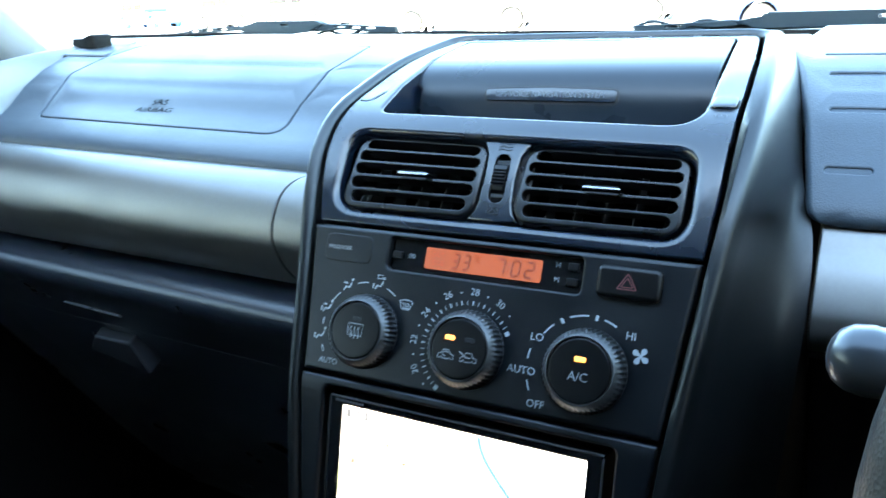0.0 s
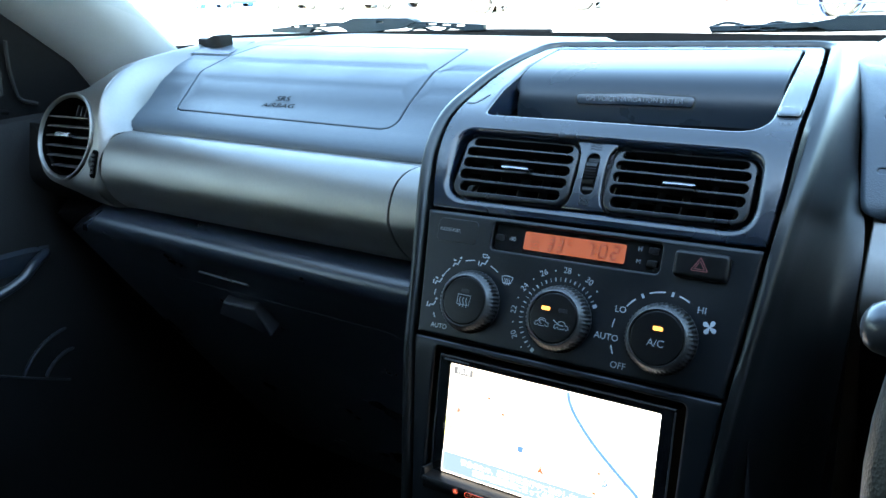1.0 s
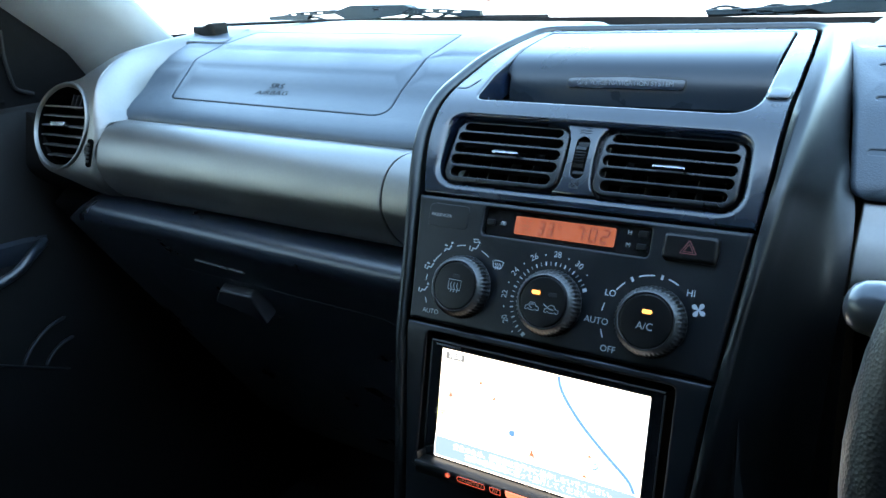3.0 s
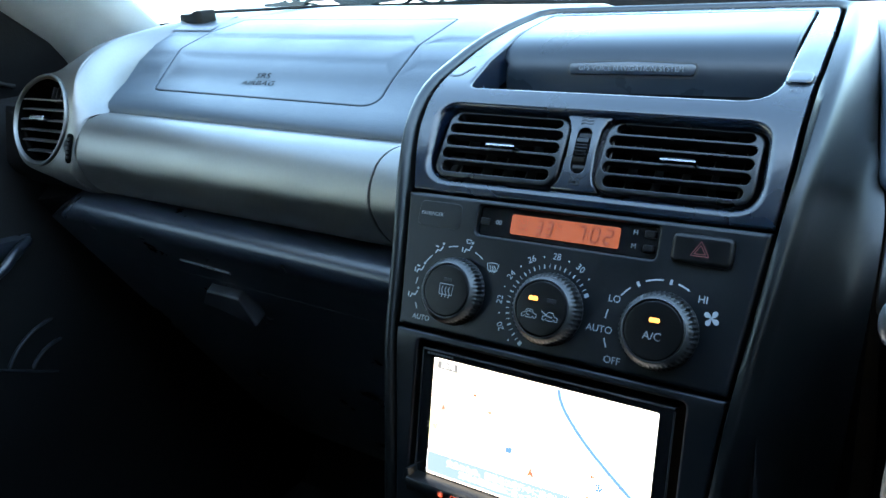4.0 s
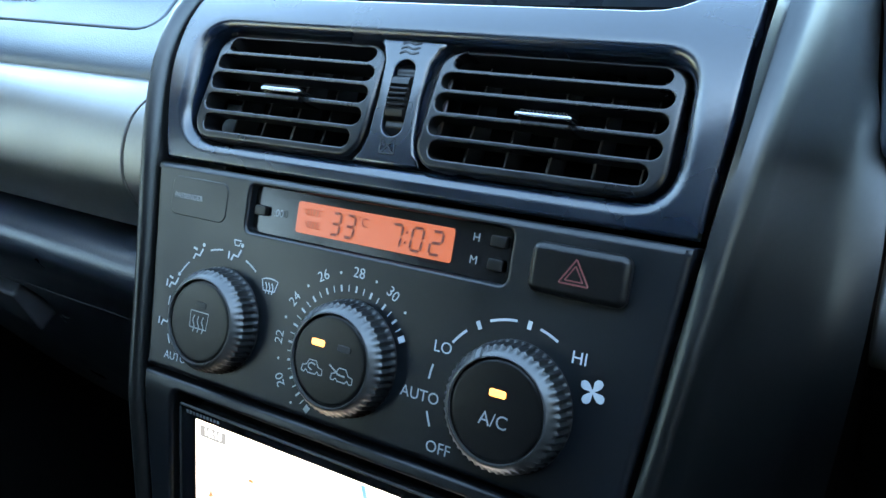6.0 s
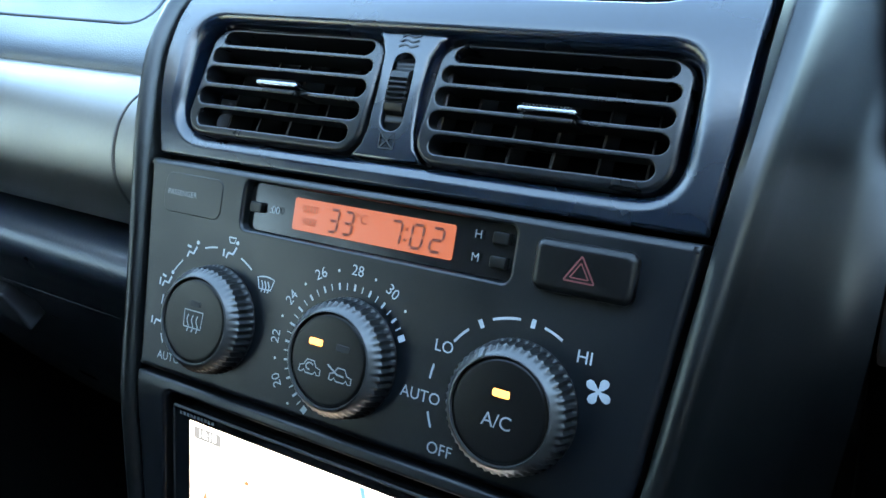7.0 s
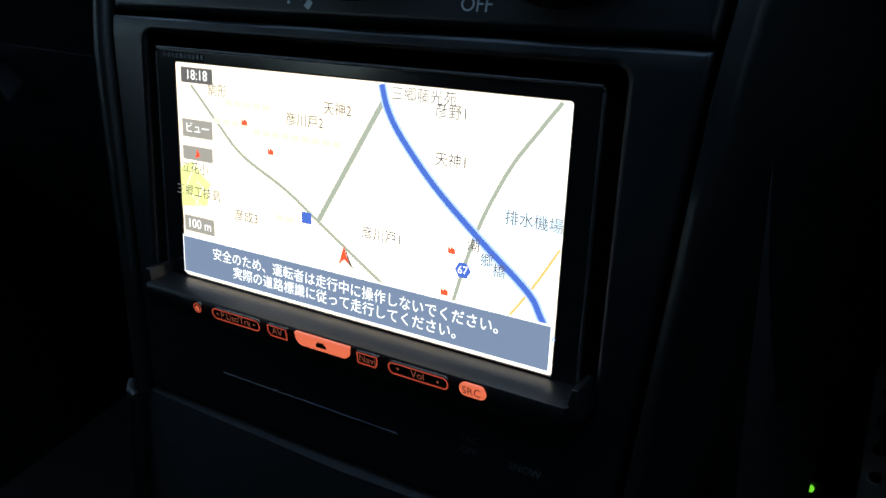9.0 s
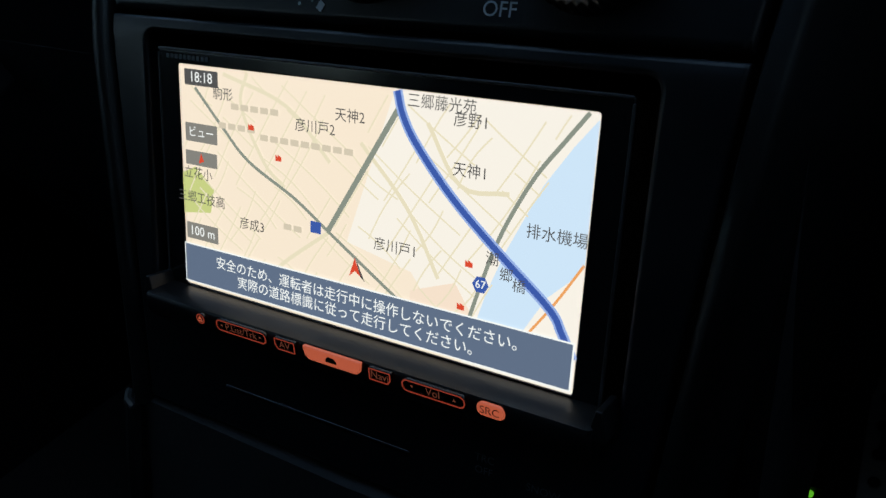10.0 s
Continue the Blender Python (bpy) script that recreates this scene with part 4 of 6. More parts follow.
for i, (p, o) in enumerate(zip(outline, outs)):
    if i == 0 or i == len(outline) - 1:
        o = Vector((1.0 if p[0] > 0 else -1.0, 0.0))
    k = float(np.interp(p[1], [cz(0.724), cz(0.90), cz(0.985), cy(0.18), TOP], [0.85, 0.90, 1.10, 1.0, 0.8]))
    here, ahead = CF.place(p[0], p[1], 0.0), CF.place(p[0] + o.x * 1e-3, p[1] + o.y * 1e-3, 0.0)
    side = (ahead - here).normalized()
    inward = (CF.place(p[0], p[1], 1e-3) - here).normalized()
    row = [here + side * a * (k if a > 0.001 else 1) + inward * b * (1.0 if b < 0.004 else k) for a, b in section]
    if p[0] > 0 and o.y < 0.45:
        # the driver-side cheek: a rounded edge, then a wall that falls away and sweeps out to the trim band and the pad
        far = Vector([float(np.interp(p[1], [c[0] for c in CHEEK], [c[n] for c in CHEEK])) for n in (1, 2, 3)])
        low = float(np.interp(p[1], [cz(0.97), cy(0.10)], [1.0, 0.0]))
        wide = float(np.interp(p[1], [cz(0.74), cz(0.90), cz(0.985), cy(0.12), cy(0.2)], [0.9, 1.1, 1.4, 1.8, 1.9]))
        for n, (a, b) in enumerate(((0.0024, -0.0024), (0.0044, -0.0026), (0.0058, -0.0018), (0.0068, -0.0002)), 3):
            row[n] = here + side * a * wide + inward * b * min(wide, 1.2)
        start = row[6]
        reach = (far - start).length
        along = (far - start).normalized()
        fall = float(np.interp(p[1], [cz(0.985), cy(0.13)], [0.0, 1.0]))
        t0 = (side * (0.22 + 0.30 * fall) + inward * (0.98 - 0.2 * fall)).normalized() * (1.15 * reach)
        t1 = (along * 0.35 + Vector((1, 0, 0)) * 0.8).normalized() * (0.75 * reach) * low + (along * 0.5 + inward * 0.8).normalized() * (0.7 * reach) * (1 - low)
        for n in range(7, 14):
            t = (n - 6) / 7
            row[n] = start * (2 * t ** 3 - 3 * t * t + 1) + t0 * (t ** 3 - 2 * t * t + t) + far * (3 * t * t - 2 * t ** 3) + t1 * (t ** 3 - t * t)
    rows.append(row)
right = [i for i, (p, o) in enumerate(zip(outline, outs)) if p[0] > 0 and o.y < 0.45]
for turn in range(24):
    for n in range(3, 14 if turn < 8 else 13):
        col = [rows[i][n].copy() for i in right]
        for j in range(1, len(right) - 1):
            rows[right[j]][n] = 0.5 * col[j] + 0.25 * (col[j - 1] + col[j + 1])
part("surround", loft(rows), SURROUND, stack, "dark silver painted arch surround", 55)
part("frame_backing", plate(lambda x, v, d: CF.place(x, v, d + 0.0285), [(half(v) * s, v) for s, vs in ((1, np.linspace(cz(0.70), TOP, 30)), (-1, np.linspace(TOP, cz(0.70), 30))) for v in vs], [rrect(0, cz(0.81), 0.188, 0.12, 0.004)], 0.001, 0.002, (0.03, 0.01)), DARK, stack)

# vent panel with its long recess and the opening of the display lid
recess = rpoly([(-0.1108, cz(0.9670), 0.016), (0.1108, cz(0.9666), 0.016), (0.1108, cz(1.0072), 0.014), (-0.1108, cz(1.0108), 0.014)], 0.014, 8)
lid_hole = rpoly([(-0.0985, cy(0.0925), 0.008), (0.1085, cy(0.0885), 0.024), (0.1068, cy(0.13), 0.0), (0.1035, cy(0.20), 0.0), (0.1012, cy(0.2300), 0.004), (-0.1030, cy(0.2330), 0.004), (-0.1045, cy(0.18), 0.0), (-0.1030, cy(0.13), 0.0)], 0.003, 6)


def vent_place(x, v, d=0.0):
    """The vent panel's face: towards its foot it turns more upright than the stack."""
    low = min(1.0, max(0.0, (cz(0.998) - v) / (cz(0.998) - cz(0.957))))
    return CF.place(x, v, d + 0.0040 * low * low)


vent_panel = part("vent_panel", plate(vent_place, band_loop(cz(0.9580), TOP, 0.0028, 0.001, 0.023), [recess, lid_hole], 0.0018, 0.024, (0.012, 0.005), lip=(0.0056, 0.0024), seg=7), VENTP, stack, "satin charcoal vent panel")
tilt = part("tilt_button", plate(CF.place, rrect(0.1168, cy(0.1085), 0.0140, 0.0130, 0.0036), (), 0.0020, 0.006, d0=-0.0024), VENTP, stack, "square tilt button")
part("button_gap", plate(CF.place, rrect(0.1168, cy(0.1085), 0.0156, 0.0146, 0.0044), (), 0.0003, 0.001, d0=-0.0002), BLACK, tilt)
part("lettering", words(CF.place, "TILT", 0.1172, cy(0.0962), 0.0040, 0.0003, 0, 1.1), FAINT, tilt)
part("button_groove", ribbon(CF.place, smooth_path([(-0.1225, cy(0.1050)), (-0.1160, cy(0.1048)), (-0.1130, cy(0.1075)), (-0.1095, cy(0.1195))], 5), 0.0015, 0.0003), BLACK, stack, "groove of a flush button")

# hinged lid of the folding display
COVP = Profile([(0.145, 0.985), (0.1455, 1.000), (0.1464, 1.012), (0.1487, 1.0235), (0.1535, 1.0330), (0.1620, 1.0403), (0.177, 1.0460), (0.203, 1.0512), (0.230, 1.0550), (0.240, 1.0562)], 1.0)
hood = thing("display_lid", "closed charcoal lid of a folding display", "lid", (0, 0.2, 1.03))
lid_side = [(COVP.s[0] + 0.003 + (COVP.at_y(0.2300) - COVP.s[0] - 0.003) * k / 28) for k in range(29)]
lid_half = lambda v: float(np.interp(v, [COVP.s[0], COVP.at_z(1.022), COVP.at_y(0.2), COVP.at_y(0.23)], [0.1050, 0.1046, 0.1022, 0.1000]))
part("lid", plate(COVP.place, [(lid_half(v), v) for v in lid_side] + [(0.0035 - lid_half(v) if v < COVP.at_z(1.03) else -lid_half(v) - 0.0008, v) for v in reversed(lid_side)], (), 0.002, 0.02, (0.02, 0.002)), COVER, hood, "curved satin lid")
nv = COVP.at_z(1.0255)
pill = rpoly([(-0.0480, nv - 0.0044), (0.0430, nv - 0.0044), (0.0438, nv + 0.0036), (-0.0025, nv + 0.0052, 0.10), (-0.0488, nv + 0.0036)], 0.0026)
part("plate_gap", plate(COVP.place, [(p[0] + 0.0014 * o.x, p[1] + 0.0014 * o.y) for p, o in zip(pill, outwards(pill))], (), 0.0002, 0.001, (0.01, 0.003), d0=-0.0003), BLACK, hood)
plaque = part("nameplate", plate(COVP.place, pill, (), 0.0009, 0.002, (0.01, 0.003), d0=-0.0014), VENTP, hood, "raised satin nameplate")
part("lettering", words(lambda x, v, d: COVP.place(x, v, d - 0.0014), "GPS VOICE NAVIGATION SYSTEM", -0.0025, nv + 0.0001, 0.0051, 0.0003, 0, 1.0), PLATEPRINT, plaque, "small grey lettering")

# centre vents: the grilles stand a little more upright than the panel round them
vents = thing("centre_air_vents", "pair of slatted centre air vents with chrome sliders", "air vent", (0, 0.07, 0.985))
v0, v1 = cz(0.9690), cz(1.0100)
vm, vh = (v0 + v1) / 2, v1 - v0
DX = -0.0006                            # middle of the divider


def vent_face(x, v, d):
    up = min(max((v - v0) / vh, 0.0), 1.0)
    return CF.place(x, v - 0.022 * x * up, d + 0.0022 + 0.0058 * up)


# flat dark sheet that stands for the shade behind the grilles
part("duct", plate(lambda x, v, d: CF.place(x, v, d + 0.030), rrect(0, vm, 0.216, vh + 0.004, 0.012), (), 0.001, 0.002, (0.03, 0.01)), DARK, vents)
for cx, w in ((-0.0597, 0.0935), (0.0600, 0.0955)):
    pitch = (vh - 0.0032) / 5
    slots = [rrect(cx, v0 + 0.0016 + pitch * (k + 0.5), w - (0.0068 if k in (1, 2, 3) else 0.0120), pitch - 0.0020, 0.0041, 6) for k in range(5)]
    part("grille", plate(vent_face, rrect(cx, vm - 0.0008, w, vh + 0.0016, 0.0105, 8), slots, 0.0020, 0.0115, (0.02, 0.006), lip=0.0007, seg=3), GRILLE, vents, "charcoal slatted grille")
    for k in range(5):
        x = cx + 0.003 + (k - 2) * 0.0170
        part("vane", plate(lambda u, v, d, x=x: vent_face(x + u, v, d + 0.0090), rrect(0, vm, 0.0014 if k == 2 else 0.0011, vh - 0.003, 0.0004), (), 0.0004, 0.0130), BLACK, vents, "upright vane")
    tx, tv = cx + 0.0026, v0 + 0.0016 + pitch * 2.5 - 0.0030
    tab = part("slider", plate(vent_face, rrect(tx, tv + 0.0003, 0.0215, 0.0021, 0.0009), (), 0.0008, 0.016, d0=-0.0050), CHROME, vents, "ribbed chrome slider tab")
    part("ribs", join(*[plate(vent_face, rrect(tx + 0.00125 * (k - 7), tv + 0.0016, 0.0006, 0.0012, 0.0002), (), 0.0002, 0.004, d0=-0.0046, seg=2) for k in range(15)]), KEYCAP, tab, "dark ribs")
    part("slider_foot", plate(vent_face, rrect(tx + 0.0006, tv - 0.0024, 0.0185, 0.0024, 0.0011), (), 0.0010, 0.014, d0=-0.0036), KEYCAP, tab)
tw = (0.1165 + 0.1480) / 2 - cz(0.872)
wheel_hole = rrect(DX, tw, 0.0098, 0.0312, 0.0048)
part("divider_base", plate(lambda x, v, d: CF.place(x, v, d + 0.0095), [(DX - 0.018, v0 - 0.002), (DX + 0.018, v0 - 0.002), (DX + 0.018, v1 + 0.002), (DX - 0.018, v1 + 0.002)], [wheel_hole], 0.0008, 0.01, (0.008, 0.008)), GRILLE, vents)
waist = [(DX + s * w, v) for s, ends in ((1, 1), (-1, -1)) for w, v in [(0.0165, v0 - 0.002), (0.0125, v0 + 0.0035), (0.0106, v0 + 0.010), (0.0098, vm), (0.0106, v1 - 0.010), (0.0135, v1 - 0.0035), (0.0180, v1 + 0.001)][::ends]]
divider = part("divider", plate(lambda x, v, d: CF.place(x, v, d + 0.0040), waist, [wheel_hole], 0.0016, 0.01, (0.008, 0.008), lip=0.0006), VENTP, vents, "charcoal waisted centre divider")
rows = []
for k in range(81):
    t = radians(-42 + 1.05 * k)
    lobe = 0.0013 * max(0.0, math.cos(radians((k - 40) * 15))) ** 2 if abs(k - 40) > 11 else 0.0006 * (1 + math.cos(radians((k - 40) * 72)))
    rr = 0.0232 - lobe
    rows.append([CF.place(DX + u, tw + rr * math.sin(t), 0.0255 - (rr - e) * math.cos(t)) for u, e in ((-0.0045, 0.002), (-0.0040, 0.0), (0.0040, 0.0), (0.0045, 0.002))])
part("thumbwheel", loft(rows), KEYCAP, vents, "ribbed thumbwheel", 40)
mark_at = lambda x, v, d: CF.place(DX + x, v, d + 0.0040)
wv_ = cz(1.0069)
for k in range(3):
    part("marking", ribbon(mark_at, smooth_path([(-0.0045, wv_ - 0.0022 + 0.0022 * k), (-0.002, wv_ - 0.0012 + 0.0022 * k), (0.001, wv_ - 0.0022 + 0.0022 * k), (0.0040, wv_ - 0.0014 + 0.0022 * k)], 4), 0.0007, 0.0003), BLACK, divider)
xv_ = cz(0.9739)
for pts in ([(-0.0033, xv_ - 0.003), (0.0033, xv_ - 0.003), (0.0033, xv_ + 0.003), (-0.0033, xv_ + 0.003), (-0.0033, xv_ - 0.003)], [(-0.003, xv_ - 0.003), (0.003, xv_ + 0.003)], [(-0.003, xv_ + 0.003), (0.003, xv_ - 0.003)]):
    part("marking", ribbon(mark_at, pts, 0.0006, 0.0003), BLACK, divider)

# ---------------------------------------------------------------- climate controls
climate = thing("climate_controls", "black climate control panel with three rotary knobs", "control panel", (0, 0.02, 0.9))
window = rrect(-0.0015, (cz(0.9350) + cz(0.9530)) / 2, 0.1235, cz(0.9530) - cz(0.9350), 0.003)
part("panel", plate(CF.place, band_loop(cz(0.8728), cz(0.9563), 0.0022, 0.001, 0.001), [window], 0.0030, 0.012, (0.03, 0.02), lip=0.0014, seg=5), PANEL, climate, "satin black panel")
clock = thing("clock_display", "orange lit clock and outside temperature display", "display", (0, 0.04, 0.944))
deep = lambda x, v, d: CF.place(x, v, d + 0.004)
part("window", plate(deep, rrect(-0.0015, (cz(0.9350) + cz(0.9530)) / 2, 0.1233, cz(0.9530) - cz(0.9350), 0.003), (), 0.0004, 0.002), GLOSSBLACK, clock, "smoked black window")
cv = cz(0.9440)
lcd = part("lcd", plate(deep, rrect(-0.002, cv, 0.0745, 0.0128, 0.0012), (), 0.0002, 0.0005, d0=-0.0004), LCD, clock, "orange backlit panel")
up = lambda x, v, d: CF.place(x, v, d + 0.0034)


def digit(text, cx, cv_, w, h, lean=0.10):
    """Bars of a seven-bar number."""
    bars = {"0": "abcdef", "1": "bc", "2": "abged", "3": "abgcd", "7": "abc"}[text]
    seg = {"a": ((0, 1), (1, 1)), "b": ((1, 1), (1, 0.5)), "c": ((1, 0.5), (1, 0)), "d": ((0, 0), (1, 0)), "e": ((0, 0.5), (0, 0)), "f": ((0, 1), (0, 0.5)), "g": ((0, 0.5), (1, 0.5))}
    out = []
    for b in bars:
        (xa, ya), (xb, yb) = seg[b]
        pa, pb = Vector((cx + (xa - 0.5) * w + lean * (ya - 0.5) * h, cv_ + (ya - 0.5) * h)), Vector((cx + (xb - 0.5) * w + lean * (yb - 0.5) * h, cv_ + (yb - 0.5) * h))
        t = (pb - pa).normalized() * 0.0005
        out.append(ribbon(up, [pa + t, pb - t], 0.0011, 0.0003))
    return out


for text, x, w in (("3", -0.0185, 0.0042), ("3", -0.0115, 0.0042), ("7", 0.0105, 0.0048), ("0", 0.0200, 0.0048), ("2", 0.0285, 0.0048)):
    for bar in digit(text, x, cv - 0.0002, w, 0.0086):
        part("numeral_bar", bar, LCDINK, lcd)
part("numeral", join(patch(up, disc(0.0152, cv + 0.0018, 0.0006, 10), 0.0003), patch(up, disc(0.0149, cv - 0.0022, 0.0006, 10), 0.0003)), LCDINK, lcd)
part("lettering", words(up, "°C", -0.0055, cv + 0.0022, 0.0052, 0.0003), LCDINK, lcd)
part("lettering", words(up, "OUT", -0.0305, cv + 0.0024, 0.0040, 0.0003), LCDINK, lcd)
part("lettering", words(up, "SIDE", -0.0302, cv - 0.0026, 0.0040, 0.0003), LCDINK, lcd)
part("lettering", words(up, ":00", -0.0482, cz(0.9437), 0.0044, 0.0008), SIGN, clock)
part("lettering", words(up, "H", 0.0450, cz(0.9482), 0.0044, 0.0008), SIGN, clock)
part("lettering", words(up, "M", 0.0450, cz(0.9408), 0.0044, 0.0008), SIGN, clock)
for x, z in ((-0.0582, 0.9437), (0.0540, 0.9482), (0.0540, 0.9406)):
    part("button", plate(deep, rrect(x, cz(z), 0.0062, 0.0042, 0.0008), (), 0.0006, 0.004, d0=-0.0022), KEYCAP, clock, "small black button")

hazard = thing("hazard_switch", "black hazard warning switch with a red triangle", "switch", (0.086, 0.03, 0.943))
hz = cz(0.9432)
part("key", plate(CF.place, rrect(0.0865, hz, 0.0345, 0.0172, 0.0035), (), 0.0028, 0.008, d0=-0.0042, seg=5), KEYCAP, hazard, "glossy black key")
for size, wd in ((0.0060, 0.0006), (0.0036, 0.0005)):
    tri = [(0.0862 + size * math.sin(radians(t)), hz - 0.0008 + size * math.cos(radians(t)) * 0.92) for t in (0, 120, 240, 360, 480)]
    part("marking", ribbon(lambda x, v, d: CF.place(x, v, d - 0.0042), [tuple(Vector(a).lerp(Vector(b), q)) for a, b in zip(tri[:3], tri[1:4]) for q in (0.02, 0.98)] + [tri[0]], wd, 0.0003), REDPRINT, hazard)
plaque = part("passenger_lamp", plate(CF.place, rrect(-0.0925, cz(0.9437), 0.0345, 0.0172, 0.004), (), 0.0005, 0.0015, d0=-0.0003), PANEL, climate, "blank passenger airbag lamp window")
part("lettering", words(lambda x, v, d: CF.place(x, v, d - 0.0003), "PASSENGER", -0.0985, cz(0.9437), 0.0034, 0.0003, 0, 1.0), SIGN, plaque)

KZ = 0.8982
kv, KV = cz(KZ), cz(KZ + 0.0008)
TEETH = 48
SHIFT = 0.0012


def knob(name, cx, label, pointer):
    cx, kv = cx + SHIFT, KV
    scallop = [0.0, 0.25, 0.8, 1.0, 0.8, 0.25]

    def flute(k, r, h):
        deep = 0.0008 * float(np.interp(h, [0.0012, 0.0020, 0.0084, 0.0094], [0.0, 1.0, 1.0, 0.0]))
        return r - deep * scallop[k % 6]
    body = part(name, turned(CF.place, cx, kv, [(0.0228, -0.001), (0.0228, 0.0010), (0.0224, 0.0020), (0.0221, 0.0055), (0.0217, 0.0078)], TEETH * 6, flute), KNOB, climate, label, 40)
    ringed = []
    for r, h in ((0.0217, 0.0078), (0.0214, 0.0082), (0.0211, 0.0086), (0.0208, 0.0089), (0.0198, 0.0102), (0.0186, 0.0117), (0.0181, 0.0121), (0.0177, 0.0121), (0.0174, 0.0108)):
        ringed.append([CF.place(cx + flute(k, r, h) * math.cos(2 * math.pi * k / (TEETH * 6)), kv + flute(k, r, h) * math.sin(2 * math.pi * k / (TEETH * 6)), -h) for k in range(TEETH * 6)])
    part("rim", loft(ringed, True), KNOB_RIM, body, "bevelled grey rim", 60)
    face = part("button", turned(CF.place, cx, kv, [(0.0172, 0.009), (0.0171, 0.0108), (0.0165, 0.01135), (0.0160, 0.01145), (0.0154, 0.0115), (0.001, 0.0115)], 56), KEYCAP, body, "round black push button")
    c, s = math.cos(radians(pointer)), math.sin(radians(pointer))
    along = [(0.0183, 0.0122), (0.0198, 0.0103), (0.0211, 0.0087)]
    strip = lambda q0, q1, up: loft([[CF.place(cx + r * s + q * c, kv + r * c - q * s, -hh - up) for q in (q0, q1)] for r, hh in along])
    part("pointer", strip(-0.0011, 0.0011, 0.0002), FAINT, body, "light grey pointer mark")
    part("pointer_edge", join(strip(-0.0015, -0.0010, 0.0003), strip(0.0010, 0.0015, 0.0003)), BLACK, body)
    return body


def lamp(body, cx, du, dv, lit):
    part("indicator", plate(CF.place, rrect(cx + SHIFT + du, KV + dv, 0.0062, 0.0026, 0.0008), (), 0.0003, 0.0008, d0=-0.0118), AMBER if lit else BLACK, body, "small amber lamp" if lit else "")


def arc_text(text, cx, r, ang, size, turn):
    return words(CF.place, text, cx + r * math.sin(radians(ang)), kv + r * math.cos(radians(ang)), size, 0.0003, turn)


def arc_line(cx, r, a0, a1, width=0.0007):
    n = max(2, int(abs(a1 - a0) / 4))
    return ribbon(CF.place, [(cx + r * math.sin(radians(a0 + (a1 - a0) * k / n)), kv + r * math.cos(radians(a0 + (a1 - a0) * k / n))) for k in range(n + 1)], width, 0.0003)


def spoke(cx, r0, r1, ang, width):
    return ribbon(CF.place, [(cx + r * math.sin(radians(ang)), kv + r * math.cos(radians(ang))) for r in (r0, r1)], width, 0.0003)


K1, K2, K3 = -0.0715, -0.0020, 0.0682
high = lambda x, v, d: CF.place(x + SHIFT, v - kv + KV, d - 0.0115)
# air direction knob
k1 = knob("mode_knob", K1, "dark grey air direction knob with fluted edge", -64)
lamp(k1, K1, 0, 0.0068, False)
part("marking", join(ribbon(high, [(K1 - 0.0048, kv - 0.003), (K1 + 0.0048, kv - 0.003), (K1 + 0.0052, kv + 0.004), (K1 - 0.0052, kv + 0.004), (K1 - 0.0048, kv - 0.003)], 0.0006, 0.0003),
     *[ribbon(high, smooth_path([(K1 + u, kv - 0.0048), (K1 + u + 0.0006, kv - 0.0025), (K1 + u - 0.0006, kv), (K1 + u, kv + 0.0022)], 3), 0.0006, 0.0004) for u in (-0.0026, 0, 0.0026)]), SIGN, k1, "rear demister sign")


def seat_sign(cu, cv_, arrow_face, arrow_foot, screen_sign=False):
    """A seat with arrows of air, as bars and dots."""
    out = [ribbon(CF.place, [(cu + 0.0028, cv_ + 0.0022), (cu + 0.0012, cv_ - 0.0010), (cu - 0.0014, cv_ - 0.0006), (cu - 0.0024, cv_ - 0.0030)], 0.0010, 0.0003)]
    if arrow_face:
        out.append(ribbon(CF.place, [(cu - 0.0030, cv_ + 0.0020), (cu - 0.0006, cv_ + 0.0014)], 0.0010, 0.0003))
    if arrow_foot:
        out.append(ribbon(CF.place, [(cu - 0.0040, cv_ + 0.0006), (cu - 0.0040, cv_ - 0.0026)], 0.0009, 0.0003))
    if screen_sign:
        out.append(ribbon(CF.place, [(cu - 0.0020, cv_ + 0.0058), (cu - 0.0012, cv_ + 0.0036), (cu + 0.0012, cv_ + 0.0036), (cu + 0.0020, cv_ + 0.0058), (cu - 0.0020, cv_ + 0.0058)], 0.0006, 0.0003))
    out.append(patch(CF.place, disc(cu + 0.0030, cv_ + 0.0040, 0.0009, 10), 0.0003))
    return join(*out)


R = 0.0318
for ang, kinds in ((-100, (False, True, False)), (-68, (True, True, False)), (-32, (True, False, False)), (10, (False, True, True))):
    part("marking", seat_sign(K1 + R * math.sin(radians(ang)), kv + R * math.cos(radians(ang)) - (0.001 if ang > 0 else 0), *kinds), PRINT, climate)
for a0, a1 in ((-120, -112), (-88, -80), (-57, -44), (-18, -4), (22, 36)):
    part("marking", arc_line(K1, 0.0308, a0, a1), PRINT, climate)
du, dv = K1 + 0.0335 * math.sin(radians(52)), kv + 0.0335 * math.cos(radians(52))
part("marking", join(ribbon(CF.place, [(du - 0.0030, dv - 0.0022), *[(du + 0.0044 * u, dv + 0.0030 - 0.0008 * u * u) for u in (-1, -0.5, 0, 0.5, 1)], (du + 0.0030, dv - 0.0022), (du - 0.0030, dv - 0.0022)], 0.0006, 0.0003),
     *[ribbon(CF.place, smooth_path([(du + u, dv - 0.0034), (du + u + 0.0005, dv - 0.001), (du + u - 0.0005, dv + 0.0012)], 3), 0.0006, 0.0004) for u in (-0.0017, 0, 0.0017)]), PRINT, climate, "windscreen demister sign")
